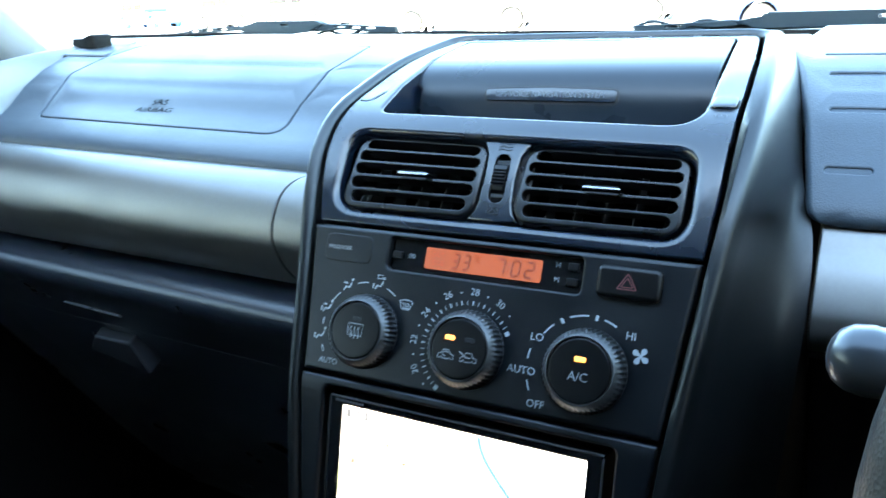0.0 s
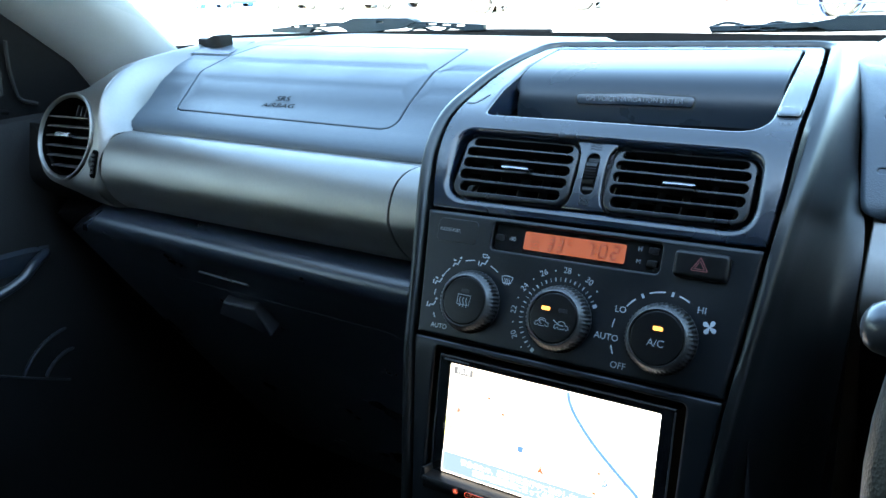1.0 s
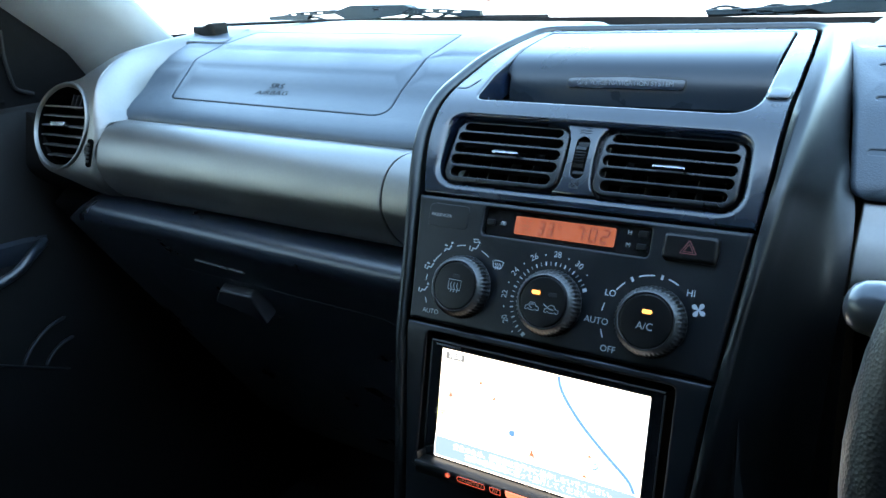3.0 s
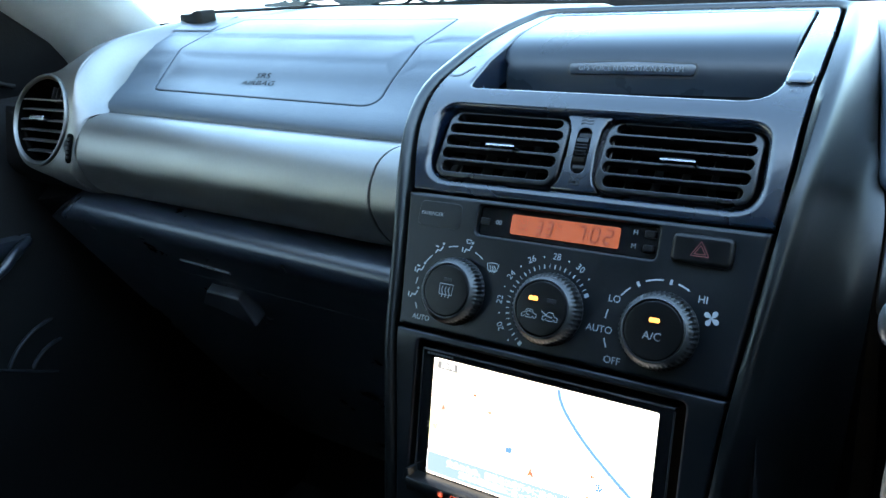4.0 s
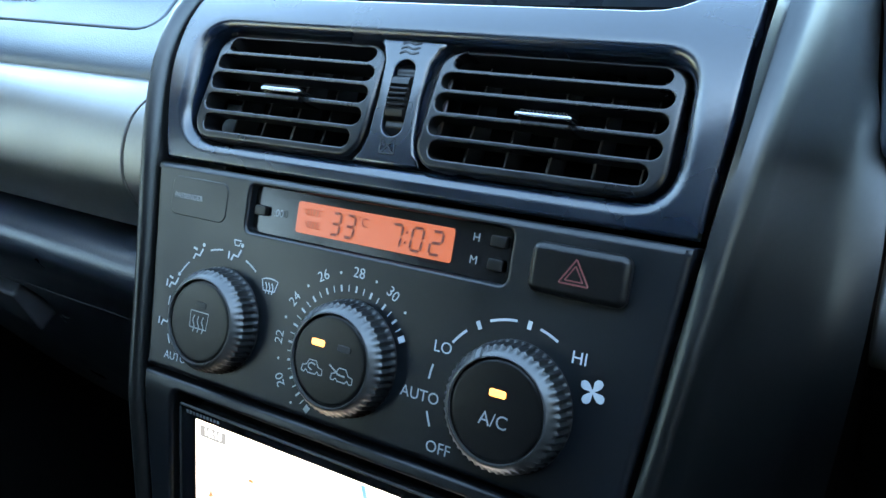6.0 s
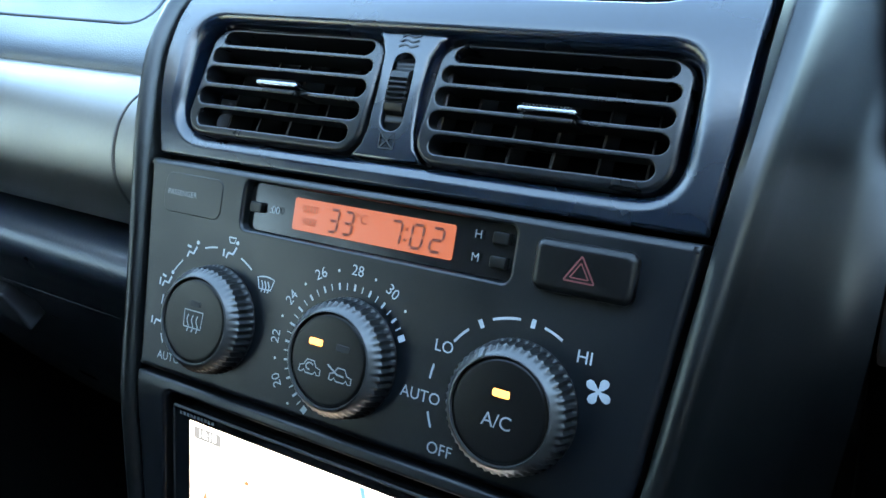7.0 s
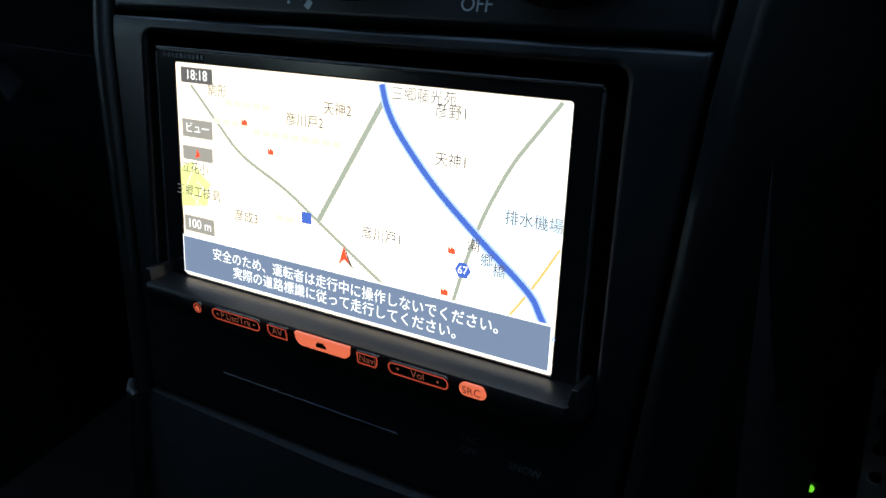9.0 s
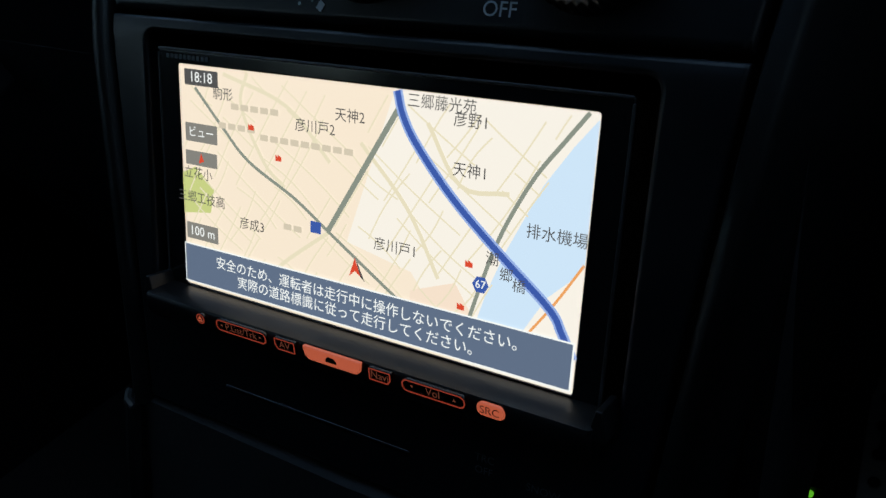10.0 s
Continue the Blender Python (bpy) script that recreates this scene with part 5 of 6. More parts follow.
part("lettering", words(CF.place, "AUTO", -0.0935, cz(0.8795), 0.0050, 0.0003), PRINT, climate)
# temperature knob
k2 = knob("temperature_knob", K2, "dark grey temperature knob with fluted edge", -40)
lamp(k2, K2, -0.0062, 0.0056, True)
lamp(k2, K2, 0.0062, 0.0056, False)
for cu, hollow in ((K2 - 0.0072, True), (K2 + 0.0070, False)):
    pts = [(-0.0055, -0.0028), (-0.0052, -0.0004), (-0.0032, 0.0002), (-0.0018, 0.0026), (0.0018, 0.0026), (0.0032, 0.0002), (0.0055, -0.0004), (0.0055, -0.0028), (0.004, -0.0030), (0.003, -0.0018), (0.002, -0.0030), (-0.002, -0.0030), (-0.003, -0.0018), (-0.004, -0.0030), (-0.0055, -0.0028)]
    out = [ribbon(high, [(cu + 0.9 * a, kv - 0.0038 + 0.9 * b) for a, b in pts], 0.0005, 0.0003)]
    if hollow:
        out.append(ribbon(high, [(cu + 0.0018 * math.cos(t * 0.6), kv - 0.0038 + 0.0013 * math.sin(t * 0.6)) for t in range(1, 9)], 0.0006, 0.0004))
    else:
        out.append(ribbon(high, [(cu - 0.0062, kv - 0.0012), (cu - 0.0015, kv - 0.0040), (cu + 0.0016, kv - 0.0042)], 0.0007, 0.0004))
    part("marking", join(*out), SIGN, k2, "car air sign")
A0, A1 = -148.0, 61.0
for k in range(29):
    ang = A0 + (A1 - A0) * k / 28
    ends = k in (0, 28)
    big = (k % 2 == 0)
    part("marking", spoke(K2, 0.0262, 0.0288 if not ends else 0.0290, ang, 0.0024 if ends else (0.0009 if big else 0.00045)), PRINT, climate)
for i, text in enumerate(("20", "22", "24", "26", "28", "30")):
    ang = -117 + 29.6 * i
    part("lettering", arc_text(text, K2, 0.0338, ang, 0.0058, ang), PRINT, climate)
    if i < 6:
        part("marking", patch(CF.place, disc(K2 + 0.0335 * math.sin(radians(ang + 14.8)), kv + 0.0335 * math.cos(radians(ang + 14.8)), 0.0006, 8), 0.0003), PRINT, climate)
part("marking", patch(CF.place, disc(K2 + 0.0325 * math.sin(radians(-135)), kv + 0.0325 * math.cos(radians(-135)), 0.0006, 8), 0.0003), PRINT, climate)
# blower knob
k3 = knob("blower_knob", K3, "dark grey blower and cooling knob with fluted edge", -30)
lamp(k3, K3, 0, 0.0058, True)
part("lettering", words(high, "A/C", K3, kv - 0.0035, 0.0066, 0.0003, 0, 1.0), SIGN, k3)
for text, x, z, size in (("LO", 0.0400, 0.9112, 0.0060), ("HI", 0.0910, 0.9185, 0.0060), ("AUTO", 0.0335, 0.8940, 0.0060), ("OFF", 0.0445, 0.8788, 0.0060)):
    part("lettering", words(CF.place, text, x, cz(z), size, 0.0003), PRINT, climate)
for a0, a1 in ((-55, -41), (-22, -2), (15, 29)):
    part("marking", arc_line(K3, 0.0300, a0, a1, 0.0009), PRINT, climate)
for ang in (-31, 7):
    part("marking", spoke(K3, 0.0282, 0.0312, ang, 0.0016), PRINT, climate)
for a0, a1 in ((-86, -76), (-117, -107)):
    part("marking", arc_line(K3, 0.0320, a0, a1, 0.0008), PRINT, climate)
fan = []
fx, fv = 0.0972, cz(0.9100)
for q in range(4):
    b = radians(62 + 90 * q)
    blade = [(0.0004, -0.0004), (0.0014, -0.0011), (0.0030, -0.0017), (0.0044, -0.0014), (0.0049, -0.0002), (0.0043, 0.0010), (0.0030, 0.0014), (0.0017, 0.0008), (0.0006, 0.0004)]
    fan.append(patch(CF.place, [(fx + math.cos(b) * p - math.sin(b) * w, fv + math.sin(b) * p + math.cos(b) * w) for p, w in rpoly(blade, 0.0006, 3)], 0.0003))
part("marking", join(*fan, patch(CF.place, disc(fx, fv, 0.0009, 10), 0.0004)), PRINT, climate, "four-bladed fan sign")

# ---------------------------------------------------------------- screen surround and navigation unit
nav_hole = rrect(-0.0010, (cz(0.7690) + cz(0.8665)) / 2, 0.1845, cz(0.8665) - cz(0.7690), 0.004)
part("screen_panel", plate(CF.place, band_loop(cz(0.728), cz(0.8712), 0.0018, 0.001, 0.001), [nav_hole], 0.0018, 0.022, (0.03, 0.02), lip=0.002), PANEL, stack, "satin black screen panel")
for x, text in ((0.052, "TRC"), (0.052, "OFF"), (0.072, "SNOW")):
    part("lettering", words(CF.place, text, x, cz(0.7515 if text == "TRC" else (0.7475 if text == "OFF" else 0.7475)), 0.0036, 0.0003), FAINT, stack)
part("pocket_lip", plate(CF.place, rrect(-0.016, cz(0.7445), 0.082, 0.0016, 0.0006), (), 0.0005, 0.003, d0=-0.0008), VENTP, stack)

NO, ND, NN = Vector((0, 0, 0.86)), Vector((0, -0.2535, -0.9673)), Vector((0, -0.9673, 0.2535))
nav_at = lambda x, v, d: NO + Vector((x, 0, 0)) - ND * v - NN * d     # v runs up from the unit's top edge (negative: down)
nav = thing("navigation_unit", "black navigation unit with a lit map screen", "navigation unit", (0, 0, 0.8))
part("bezel", plate(nav_at, rrect(-0.0018, -0.0440, 0.1748, 0.090, 0.002), [rrect(-0.0016, -0.0448, 0.1560, 0.0812, 0.001)], 0.0012, 0.03, lip=0.0006), GLOSSBLACK, nav, "gloss black bezel")
part("edge_strip", plate(nav_at, rrect(-0.0018, 0.0006, 0.1736, 0.0010, 0.0004), (), 0.0003, 0.001, d0=-0.0006), KNOB_RIM, nav, "thin grey upper edge")
part("side_strip", plate(nav_at, rrect(0.0851, -0.0445, 0.0010, 0.087, 0.0004), (), 0.0003, 0.001, d0=-0.0005), KNOB_RIM, nav)
part("side_strip", plate(nav_at, rrect(-0.0887, -0.0445, 0.0008, 0.087, 0.0003), (), 0.0003, 0.001, d0=-0.0005), KNOB_RIM, nav)
display = part("screen", plate(lambda x, v, d: nav_at(x, v, d + 0.0005), rrect(-0.0016, -0.0448, 0.1562, 0.0814, 0.0008), (), 0.0001, 0.001), S_LAND, nav, "lit map screen")
on = lambda x, v, d: nav_at(x, -v, d + 0.0004)
X0, X1, Y0, Y1 = -0.0795, 0.0763, 0.0043, 0.0852


def clip(pts):
    return [(min(max(x, X0), X1), min(max(y, Y0), Y1)) for x, y in pts]


def drawn(name, data, mat, label=""):
    return part(name, data, mat, display, label)


drawn("land_patch", patch(on, clip([(0.012, Y0), (X1, Y0), (X1, Y1), (0.04, Y1), (0.02, 0.06), (-0.005, 0.055)]), 0.0001), S_PALE)
drawn("river", patch(on, clip([(X1, 0.006), (X1, 0.047), (0.072, 0.052), (0.066, 0.058), (0.057, 0.074), (0.043, 0.0735), (0.047, 0.060), (0.052, 0.047), (0.062, 0.026), (0.070, 0.014)]), 0.0002), S_WATER)
drawn("park", patch(on, clip([(X0, 0.043), (-0.073, 0.040), (-0.064, 0.047), (-0.066, 0.056), (X0, 0.058)]), 0.0002), S_GREEN)
drawn("block", patch(on, clip([(0.020, 0.066), (0.036, 0.060), (0.043, 0.070), (0.030, 0.0755), (0.020, 0.074)]), 0.0002), S_PINK)
rnd = random.Random(4)
streets = []
for family, base_angle, spacing in ((0, 33.0, 0.0062), (1, -58.0, 0.0050)):
    c, q = math.cos(radians(base_angle)), math.sin(radians(base_angle))
    for k in range(-24, 25):
        off = spacing * (k + rnd.uniform(-0.3, 0.3))
        along = rnd.uniform(-0.10, -0.06)
        while along < 0.11:
            run = rnd.uniform(0.012, 0.045)
            if rnd.random() < 0.62:
                bend = rnd.uniform(-0.0016, 0.0016)
                line = [(along + run * t / 6, off + bend * math.sin(math.pi * t / 6)) for t in range(7)]
                line = [(c * u - q * w, 0.042 + q * u + c * w) for u, w in line]
                line = [p for p in line if X0 + 0.001 < p[0] < X1 - 0.001 and Y0 + 0.001 < p[1] < Y1 - 0.001 and not (p[0] > 0.045 and p[1] < 0.075 and p[0] > 0.075 - 0.45 * p[1])]
                if len(line) > 2:
                    streets.append(ribbon(on, line, 0.0005, 0.00025 + 0.0000003 * len(streets)))
            along += run + rnd.uniform(0.002, 0.012)
for pts in ([(-0.047, 0.0045), (-0.050, 0.016), (-0.040, 0.034), (-0.031, 0.041)], [(-0.058, 0.006), (-0.03, 0.014), (-0.012, 0.030)], [(-0.012, 0.053), (-0.032, 0.068), (-0.036, 0.074)], [(0.024, 0.013), (0.036, 0.030), (0.052, 0.030)], [(0.0, 0.022), (0.018, 0.040), (0.03, 0.060)]):
    streets.append(ribbon(on, smooth_path(pts, 5), 0.0014, 0.00032))
drawn("street_net", join(*streets), S_STREET)
drawn("grey_road", join(ribbon(on, smooth_path([(-0.0715, 0.0118), (-0.058, 0.025), (-0.047, 0.0345), (-0.027, 0.0440), (-0.0126, 0.0528), (0.004, 0.063), (0.0213, 0.0735)], 6), 0.0012, 0.0004),
      ribbon(on, [(-0.0126, 0.0528), (0.0136, 0.0100)], 0.0019, 0.00042), ribbon(on, smooth_path([(0.0735, 0.0046), (0.0665, 0.014), (0.0599, 0.0231), (0.0540, 0.034), (0.0493, 0.0447), (0.0450, 0.058), (0.0405, 0.074)], 6), 0.0013, 0.0004)), S_GREYROAD)
drawn("orange_road", ribbon(on, smooth_path([(0.0762, 0.046), (0.068, 0.060), (0.058, 0.0745)], 4), 0.0008, 0.00041), S_ORANGE)
blue = smooth_path([(0.0131, 0.0046), (0.0155, 0.012), (0.021, 0.0204), (0.0335, 0.0338), (0.0495, 0.0472), (0.0668, 0.0605), (0.0715, 0.067), (0.0755, 0.0745)], 6)
drawn("blue_road", ribbon(on, blue, 0.0034, 0.0005), S_BLUELIGHT)
drawn("blue_road", ribbon(on, blue, 0.0020, 0.0006), S_BLUE)
drawn("road_shield", patch(on, [(0.0449 + 0.0028 * math.cos(radians(60 * k)), 0.0585 + 0.0028 * math.sin(radians(60 * k))) for k in range(6)], 0.0007), S_BLUE)
drawn("lettering", words(lambda x, v, d: on(x, -v, d), "67", 0.0449, -0.0585, 0.0036, 0.0008), S_WHITE)
down = lambda x, v, d: on(x, -v, d)
for text, x, y in (("天神1", 0.0392, 0.0254), ("天神2", -0.0042, 0.0144), ("彦野1", 0.0386, 0.0110), ("彦川戸2", -0.0180, 0.0195), ("彦川戸1", 0.0142, 0.0533), ("彦成3", -0.0457, 0.0570), ("排水機場", 0.0675, 0.0395), ("駒形", -0.0580, 0.0130), ("三郷藤光苑", 0.0285, 0.0072), ("立花小", -0.0712, 0.0425), ("三郷工技高", -0.0700, 0.0515)):
    drawn("lettering", words(down, text, x, -y, 0.0047, 0.0007), S_INK)
for text, x, y in (("潮", 0.0482, 0.0500), ("郷", 0.0530, 0.0540), ("橋", 0.0573, 0.0565)):
    drawn("lettering", words(down, text, x, -y, 0.0045, 0.0007), S_INK)
for x, y, w in ((-0.042, 0.0165, 0.026), (-0.052, 0.0235, 0.018), (-0.021, 0.0255, 0.042), (-0.026, 0.0545, 0.012)):
    for k in range(int(w / 0.0044)):
        # unreadable small writing: plain bars of its size
        drawn("label_bar", patch(on, rrect(x - w / 2 + 0.0044 * (k + 0.5), y, 0.0035, 0.0021, 0.0003, 2), 0.00045), S_GREYTEXT)
for x, y in ((-0.0455, 0.0226), (-0.0335, 0.0315), (0.0405, 0.0530), (0.0385, 0.0670)):
    drawn("building_sign", patch(on, [(x - 0.0013, y + 0.001), (x - 0.0013, y - 0.0012), (x - 0.0003, y - 0.0003), (x - 0.0003, y - 0.0012), (x + 0.0013, y - 0.0004), (x + 0.0013, y + 0.001)][::-1], 0.0005), S_RED)
drawn("shop_sign", patch(on, rrect(-0.0175, 0.0524, 0.0044, 0.0040, 0.0003), 0.0006), S_BLUE)
drawn("position_arrow", patch(on, [(-0.0012, 0.0595), (0.0012, 0.0655), (-0.0010, 0.0640), (-0.0034, 0.0662)], 0.0008), S_RED)
drawn("position_arrow", patch(on, [(-0.0012, 0.0590), (0.0030, 0.0672), (0.0010, 0.0655)], 0.0007), S_INK)
for x, y, w, hh, text, mat in ((-0.0680, 0.0083, 0.0160, 0.0055, "18:18", S_INK), (-0.0688, 0.0275, 0.0155, 0.0066, "ビュー", S_BUTTON), (-0.0692, 0.0367, 0.0155, 0.0052, "", S_BUTTON), (-0.0700, 0.0640, 0.0158, 0.0062, "100 m", S_BUTTON)):
    drawn("screen_button", patch(on, rrect(x, y, w, hh, 0.0004), 0.0008), mat, "dark on-screen button")
    if text:
        drawn("lettering", words(down, text, x, -y, 0.0050 if text != "ビュー" else 0.0042, 0.0009), S_WHITE)
drawn("compass_needle", patch(on, [(-0.0705, 0.0385), (-0.0692, 0.0347), (-0.0678, 0.0375)], 0.0009), S_RED)
drawn("banner", patch(on, rrect(-0.0016, 0.0766, 0.1554, 0.0152, 0.0002), 0.0009), S_WHITE, "warning banner with white border")
drawn("banner", patch(on, rrect(-0.0016, 0.0766, 0.1544, 0.0142, 0.0002), 0.0010), S_BANNER, "slate blue warning banner")
drawn("lettering", words(down, "安全のため、運転者は走行中に操作しないでください。", -0.0008, -0.0742, 0.0050, 0.0012), S_WHITE)
drawn("lettering", words(down, "実際の道路標識に従って走行してください。", -0.0030, -0.0796, 0.0050, 0.0012), S_WHITE)
part("maker_mark", join(*[patch(nav_at, rrect(-0.0850 + 0.0021 * k + 0.001, -0.0018, 0.0015, 0.0016, 0.0003, 2), 0.0003) for k in range(10)]), FAINT, nav, "unreadable maker's mark")

# sloping lower bar with its lit keys
bar_prof = [(-0.0862, 0.0), (-0.0866, 0.0060), (-0.0870, 0.0110), (-0.0876, 0.0126), (-0.0890, 0.0132), (-0.0940, 0.0122), (-0.0975, 0.0095), (-0.0990, 0.0)]
bar = part("key_bar", loft([[nav_at(x, v, -(hh * k)) for v, hh in bar_prof] for x, k in ((-0.0885, 0.2), (-0.0880, 0.9), (-0.0870, 1.0), (-0.05, 1.0), (0, 1.0), (0.05, 1.0), (0.0865, 1.0), (0.0875, 0.9), (0.0880, 0.2))]), KNOB, nav, "dark grey key bar", 40)
for s in (-1, 1):
    part("ear", plate(lambda x, v, d: nav_at(x, v, d - 0.002), rpoly([(s * 0.0885 - 0.003, -0.0915), (s * 0.0885 + 0.003, -0.0915), (s * 0.0885 + 0.001, -0.082), (s * 0.0885 - 0.001, -0.082)], 0.0006), (), 0.0006, 0.012, d0=-0.009), KNOB, nav)
lean_at = lambda x, v, d: nav_at(x, -0.0905 + v, 0) + NN * (0.01315 + 0.20 * v) - NN * d


def key(name, x0, x1, lit, text="", shape=None, h=0.0046):
    loop = shape or rrect((x0 + x1) / 2, 0, x1 - x0, h, h * 0.45)
    k = part(name, plate(lean_at, loop, (), 0.0005, 0.002, d0=-0.0006), REDKEY if lit else GLOSSBLACK, nav, "red lit key" if lit else "black key with a red outline")
    if not lit:
        ringed = [(p[0] - 0.00035 * o.x, p[1] - 0.00035 * o.y) for p, o in zip(loop, outwards(loop))]
        part("outline", ribbon(lean_at, ringed + ringed[:2], 0.0005, 0.0009), REDLINE, k)
    if text:
        part("lettering", words(lean_at, text, (x0 + x1) / 2, 0, 0.0037, 0.0009, 0, 1.0), BLACK if lit else KEYTEXT, k)
    return k


key("eject_key", -0.0600, -0.0562, False, "", disc(-0.0581, 0, 0.0021, 20))
part("marking", patch(lean_at, [(-0.0592, -0.0002), (-0.0570, -0.0002), (-0.0581, 0.0011)], 0.001), REDKEY, nav)
part("marking", patch(lean_at, rrect(-0.0581, -0.0008, 0.0022, 0.0005, 0.0001), 0.001), REDKEY, nav)
key("track_key", -0.0505, -0.0272, False, "◂ P.List/Trk ▸")
key("source_key", -0.0237, -0.0147, False, "AV", rpoly([(-0.0237, -0.0005, 0.001), (-0.0225, -0.0023), (-0.0147, -0.0023), (-0.0147, 0.0023), (-0.0237, 0.0023)], 0.0006))
home = key("map_key", -0.0117, 0.0118, True, "", rpoly([(-0.0117, 0.0024), (-0.0112, -0.0010, 0.002), (-0.0095, -0.0026, 0.002), (0.0095, -0.0026, 0.002), (0.0113, -0.0010, 0.002), (0.0118, 0.0024)], 0.0004))
part("marking", patch(lean_at, rpoly([(-0.0022, -0.0010), (0.0022, -0.0010), (0.0022, 0.0001), (0.0012, 0.0011), (-0.0010, 0.0011), (-0.0020, 0.0002)], 0.0003, 3), 0.0009), BLACK, home)
key("source_key", 0.0149, 0.0234, False, "Navi", rpoly([(0.0149, -0.0023), (0.0222, -0.0023), (0.0234, -0.0005, 0.001), (0.0234, 0.0023), (0.0149, 0.0023)], 0.0006))
key("volume_key", 0.0272, 0.0496, False, "▾    Vol    ▴")
key("source_key", 0.0530, 0.0620, True, "SRC")

# ---------------------------------------------------------------- lower console
console = thing("lower_console", "black lower console between the seats", "console", (0, -0.1, 0.24))
rows = []
for y, z, w in ((-0.019, 0.7275, 0.1005), (-0.0405, 0.7235, 0.1045), (-0.051, 0.69, 0.101), (-0.066, 0.64, 0.098), (-0.095, 0.58, 0.098), (-0.14, 0.545, 0.10), (-0.25, 0.53, 0.10), (-0.9, 0.52, 0.10)):
    rows.append([(-w - 0.014, y + 0.10, z - 0.25), (-w - 0.013, y + 0.022, z - 0.01), (-w - 0.008, y + 0.006, z), (-w, y + 0.002, z + 0.001), (0, y, z), (w, y + 0.002, z + 0.001), (w + 0.008, y + 0.006, z), (w + 0.013, y + 0.022, z - 0.01), (w + 0.014, y + 0.10, z - 0.25)])
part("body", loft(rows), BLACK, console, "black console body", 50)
for s in (-1, 1):
    part("edge_bead", tube(smooth_path([(s * 0.109, -0.0395, 0.7225), (s * 0.107, -0.051, 0.69), (s * 0.104, -0.066, 0.64), (s * 0.104, -0.093, 0.585)], 6), 0.0045), SURROUND, console, "dark silver edge bead")
for s in (-1, 1):
    part("joint_cap", tube([(s * 0.106, -0.043, 0.7228), (s * 0.1115, -0.0415, 0.7234), (s * 0.1155, -0.037, 0.7236)], 0.0018, 8), KNOB_RIM, console, "small bright joint cap")
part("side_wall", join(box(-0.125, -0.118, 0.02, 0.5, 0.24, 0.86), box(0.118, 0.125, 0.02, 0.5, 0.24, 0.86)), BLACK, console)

# ---------------------------------------------------------------- driver's side
wheel = thing("steering_wheel", "grey leather steering wheel", "steering wheel", (0.385, -0.12, 0.95))
WC, WR = Vector((0.405, -0.140, 0.940)), 0.19
wu, wv = Vector((1, 0, 0)), Vector((0, 0.30, 0.95)).normalized()
wn = wu.cross(wv)
rim = [WC + WR * (math.cos(t * math.pi / 36) * wu + math.sin(t * math.pi / 36) * wv) for t in range(73)]
part("rim", tube(rim, 0.0155, 16, False), LEATHER, wheel, "stitched grey leather rim")
part("hub", plate(lambda u, v, d: WC + wu * u + wv * v - wn * d + wn * 0.0, rrect(0, -0.005, 0.13, 0.12, 0.04), (), 0.015, 0.05), TRIM, wheel, "black hub pad")
for t in (200, 340, 270):
    tip = WC + WR * (math.cos(radians(t)) * wu + math.sin(radians(t)) * wv)
    part("spoke", tube([WC - wn * 0.02, (WC + tip) / 2 - wn * 0.015, tip], [0.03, 0.02, 0.014], 12), TRIM, wheel)
part("column", tube([WC - wn * 0.03, WC - wn * 0.12 + Vector((0, 0.02, 0)), Vector((0.40, 0.14, 0.86))], [0.04, 0.045, 0.05], 16), TRIM, wheel, "black column shroud")
stalk = thing("wiper_stalk", "column stalk with a rounded silver tip", "stalk", (0.19, -0.055, 0.963))
SX, SY, SZ = 0.187, -0.073, 0.9685
part("lever", tube(smooth_path([(SX + 0.028, SY, SZ - 0.002), (SX + 0.06, SY + 0.004, SZ - 0.006), (SX + 0.11, SY + 0.02, SZ - 0.014), (SX + 0.17, SY + 0.035, SZ - 0.024)], 5), [0.0075] + [0.007] * 15), BLACK, stalk, "black lever")
part("tip", tube([(SX + u, SY, SZ - 0.07 * u) for u in (0.0, 0.0007, 0.003, 0.007, 0.013, 0.020, 0.027, 0.031)], [0.002, 0.005, 0.009, 0.0115, 0.0125, 0.0117, 0.0095, 0.0075], 24), material("smoked_silver", (0.055, 0.060, 0.068), 0.28, 0.5), stalk, "rounded silver tip")
pedal = thing("foot_pedal", "drilled aluminium foot pedal", "pedal", (0.18, 0.42, 0.40))
pu, pw = Vector((1, 0.0, 0.05)).normalized(), Vector((-0.05, 0.55, 0.83)).normalized()
pn = pu.cross(pw).normalized()
ped = lambda u, v, d: Vector((0.187, 0.42, 0.41)) + pu * u + pw * v - pn * d
holes = [disc(0.019 * i, 0.024 * j, 0.0085 if i == 0 else 0.005, 18) for i in (-1, 0, 1) for j in (-2, -1, 0, 1, 2)]
part("plate", plate(ped, rrect(0, 0, 0.062, 0.15, 0.01), holes, 0.0015, 0.006), ALLOY, pedal, "drilled aluminium plate")
part("arm", tube([ped(0, 0, 0.006), ped(0, 0.05, 0.05), ped(0, 0.16, 0.10)], 0.008), BLACK, pedal)
part("footrest", plate(lambda u, v, d: ped(u - 0.065, v, d), rrect(0, -0.03, 0.02, 0.11, 0.006), (), 0.004, 0.02), RUBBER, pedal)
led = thing("indicator_lamp", "tiny glowing green lamp in the footwell", "lamp", (0.125, 0.35, 0.405))
part("bulb", turned(lambda u, v, d: (0.1255 + u, 0.35 + d, 0.409 + v), 0, 0, [(0.0028, -0.004), (0.0026, 0.001), (0.001, 0.0025)], 14), GREEN, led)
part("case", join(box(0.115, 0.135, 0.352, 0.40, 0.24, 0.416)), BLACK, led)

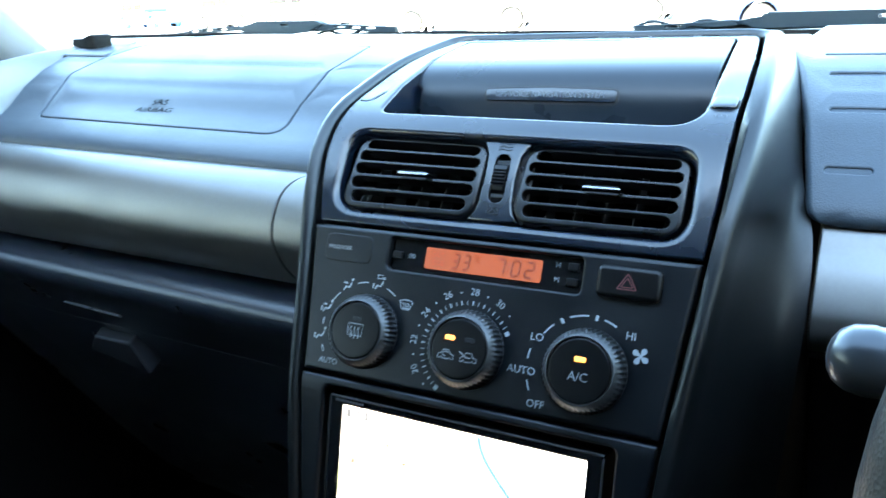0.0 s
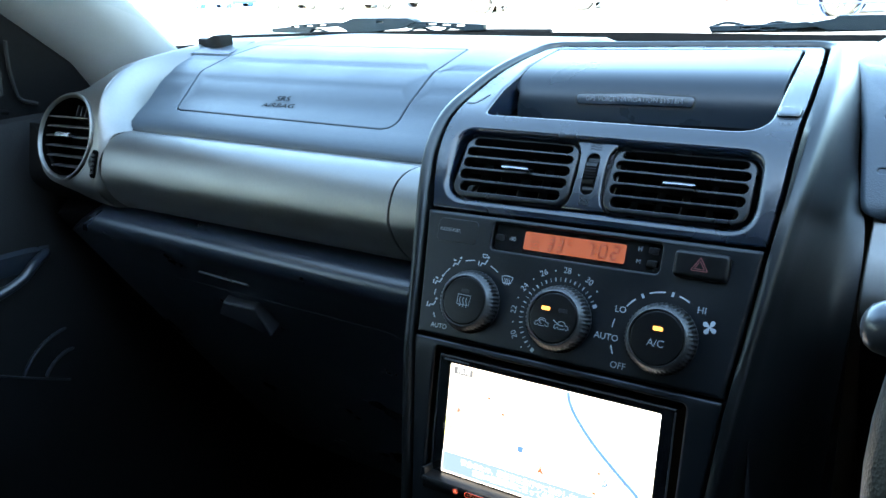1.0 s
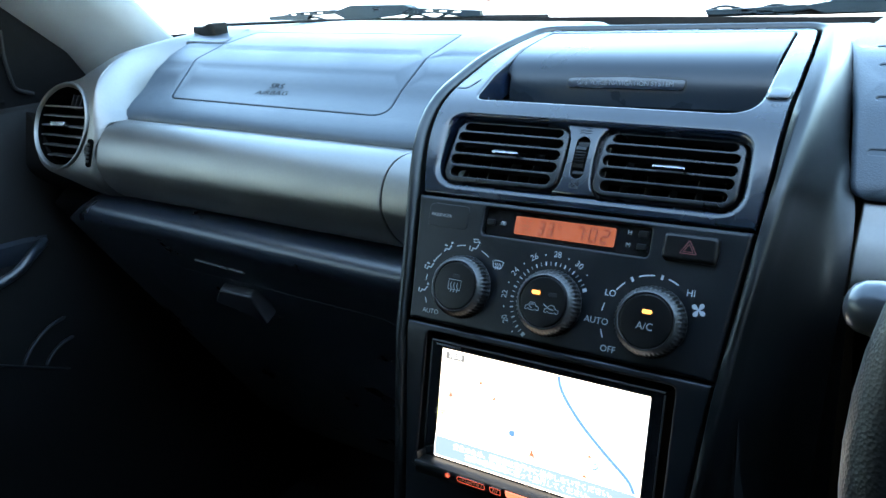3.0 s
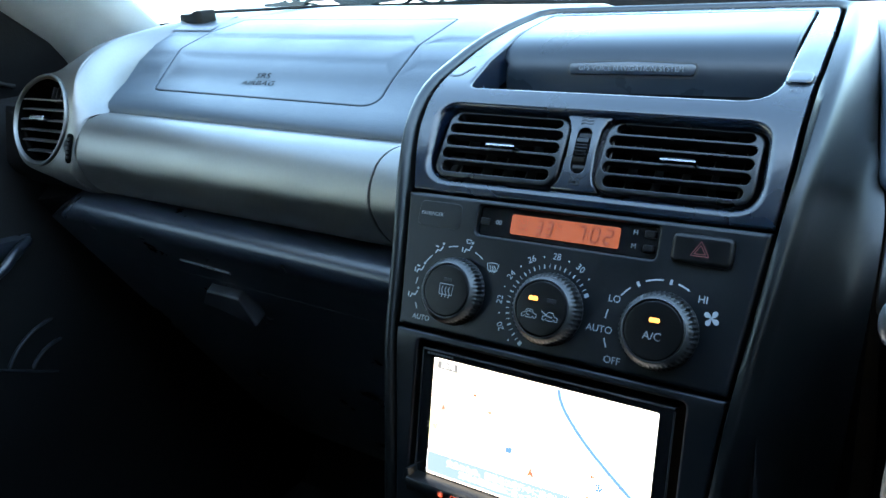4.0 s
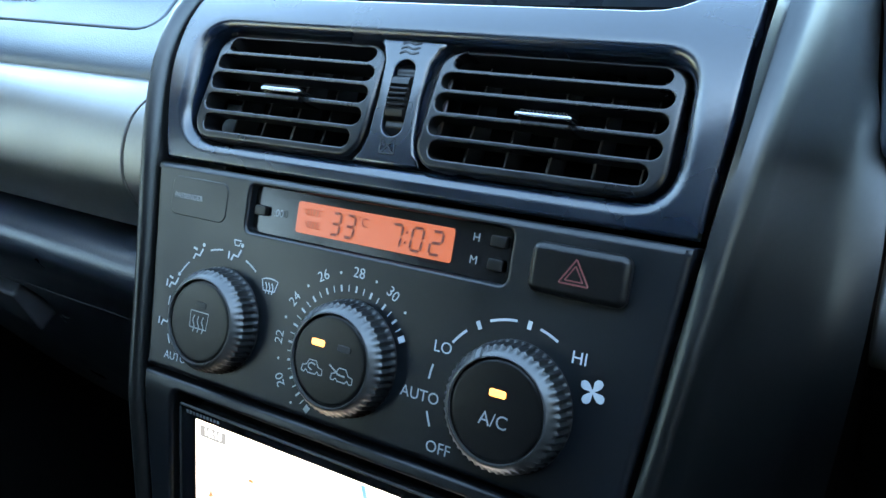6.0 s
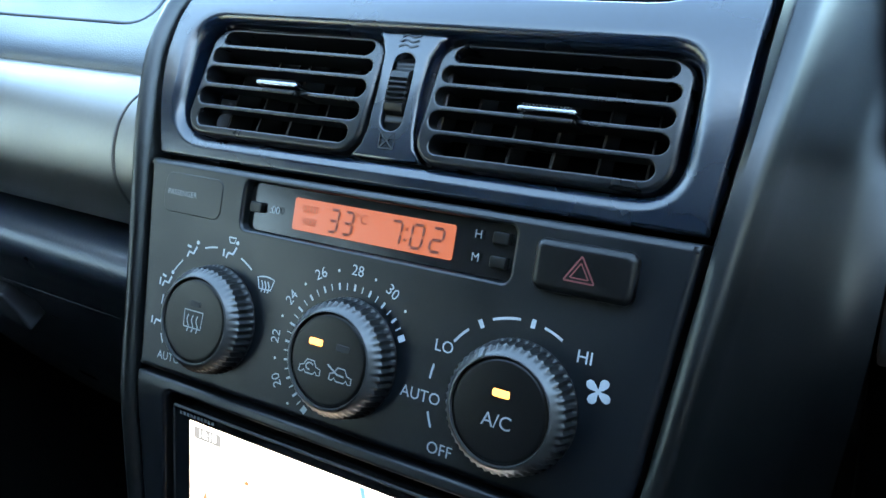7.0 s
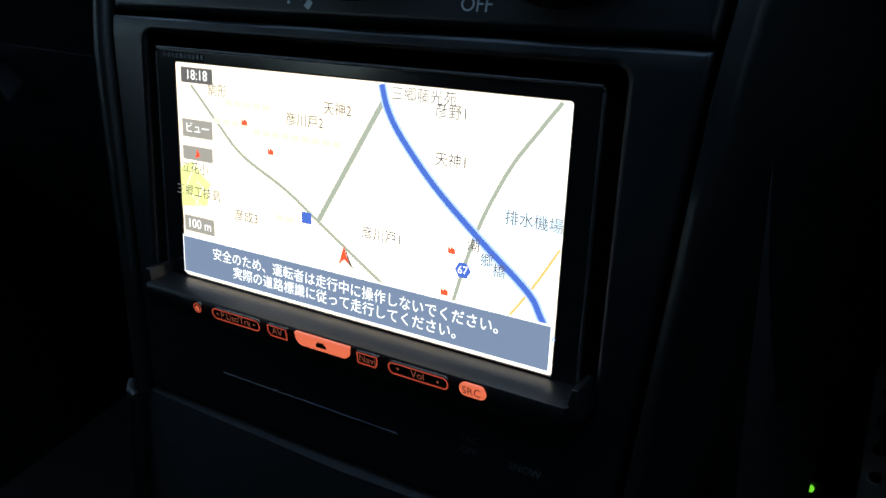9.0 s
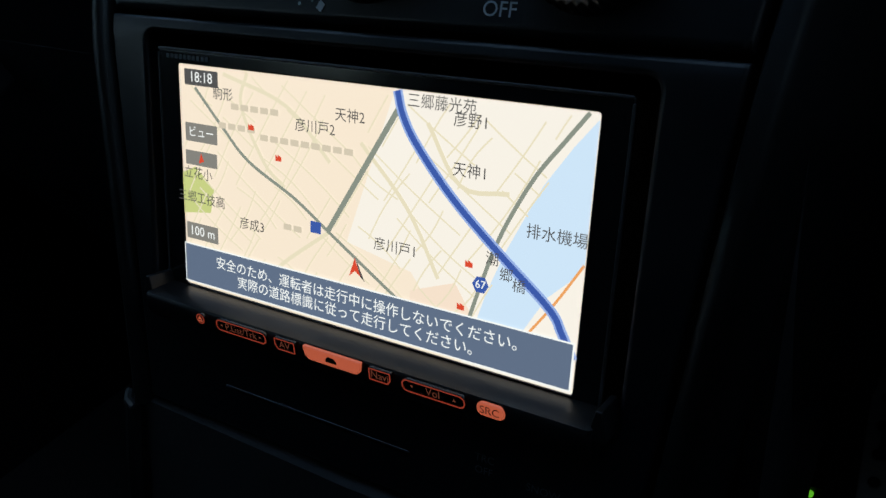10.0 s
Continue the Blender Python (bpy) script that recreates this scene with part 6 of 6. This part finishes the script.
# ---------------------------------------------------------------- wipers outside the screen
frit = part("trim", loft([[(x, 0.45 - 0.13 * (abs(x) / 0.76) ** 2.5, z + d) for x, z in ((-0.76, 1.049), (-0.61, 1.052), (-0.46, 1.0548), (-0.33, 1.0555), (-0.1, 1.0515), (0.08, 1.0475), (0.3, 1.0470), (0.7, 1.044))] for d in (0.0, -0.0055, -0.03)]), RUBBER)
tagged(frit, "black lower edge of the windscreen", "trim", kind="structure")


def slab(y, loop, thick=0.016, holes=()):
    return plate(lambda x, z, d: (x, y + d, z), loop, holes, 0.0010, thick, floor=False)


def wiper(y, blade, bridge, yokes, label):
    """A parked wiper: its rubber blade, the bridge in the middle, the slotted yokes and the small arches below them."""
    w = thing("windscreen_wiper", label, "wiper", (blade[0][0], y, 1.03), "wipers at the foot of the windscreen")
    part("blade", tube([(x, y + 0.012, z - 0.002) for x, z in blade], 0.0035, 8), RUBBER, w)
    mid = (bridge[0][0] + bridge[3][0]) / 2
    part("bridge", slab(y, rpoly(bridge[::-1], 0.002, 3), 0.016, [rrect(mid + 0.010, max(p[1] for p in bridge) - 0.0065, 0.012, 0.0028, 0.0012)]), WIPER, w, "satin grey bridge")
    for yoke in yokes:
        rim_ = sorted(yoke[:5])
        slots = []
        for q in (0.34, 0.52, 0.70):
            x = rim_[0][0] + q * (rim_[-1][0] - rim_[0][0])
            slots.append(rrect(x, float(np.interp(x, [p[0] for p in rim_], [p[1] for p in rim_])) - 0.0031, 0.017, 0.0022, 0.0009))
        part("yoke", slab(y + 0.003, rpoly(yoke[::-1], 0.0015, 3), 0.008, slots), WIPER, w, "slotted satin grey yoke")
        for q in (0.15, 0.6):
            x = rim_[0][0] + q * (rim_[-1][0] - rim_[0][0])
            part("arch", tube(smooth_path([(x - 0.022, y + 0.010, 1.047), (x, y + 0.010, 1.0525), (x + 0.026, y + 0.010, 1.047)], 5), 0.0018, 6), WIPER, w, "small arched claw holder")
    part("mount", tube([(mid, y + 0.012, 1.052), (mid, y + 0.02, 1.015)], 0.008, 10), WIPER, w)
    return w


wiper(0.55, [(-0.845, 1.040), (-0.768, 1.048), (-0.682, 1.048), (-0.56, 1.047), (-0.446, 1.047), (-0.37, 1.048), (-0.272, 1.047)],
      [(-0.633, 1.059), (-0.596, 1.0685), (-0.496, 1.067), (-0.480, 1.062), (-0.509, 1.052), (-0.564, 1.048), (-0.605, 1.048)],
      [[(-0.772, 1.055), (-0.728, 1.058), (-0.72, 1.0605), (-0.632, 1.063), (-0.616, 1.057), (-0.681, 1.055), (-0.691, 1.047), (-0.769, 1.048)],
       [(-0.501, 1.056), (-0.482, 1.062), (-0.407, 1.058), (-0.37, 1.056), (-0.37, 1.048), (-0.397, 1.048), (-0.446, 1.054), (-0.498, 1.052)]],
      "satin grey wiper parked below the windscreen")
wiper(0.555, [(-0.064, 1.046), (0.0, 1.046), (0.064, 1.046), (0.2, 1.048), (0.5, 1.05)],
      [(0.041, 1.051), (0.069, 1.0555), (0.074, 1.059), (0.30, 1.058), (0.30, 1.043), (0.064, 1.043)],
      [[(-0.064, 1.049), (-0.019, 1.050), (0.041, 1.0525), (0.062, 1.049), (0.041, 1.046), (-0.04, 1.043), (-0.064, 1.043)]],
      "satin grey wiper parked below the windscreen")
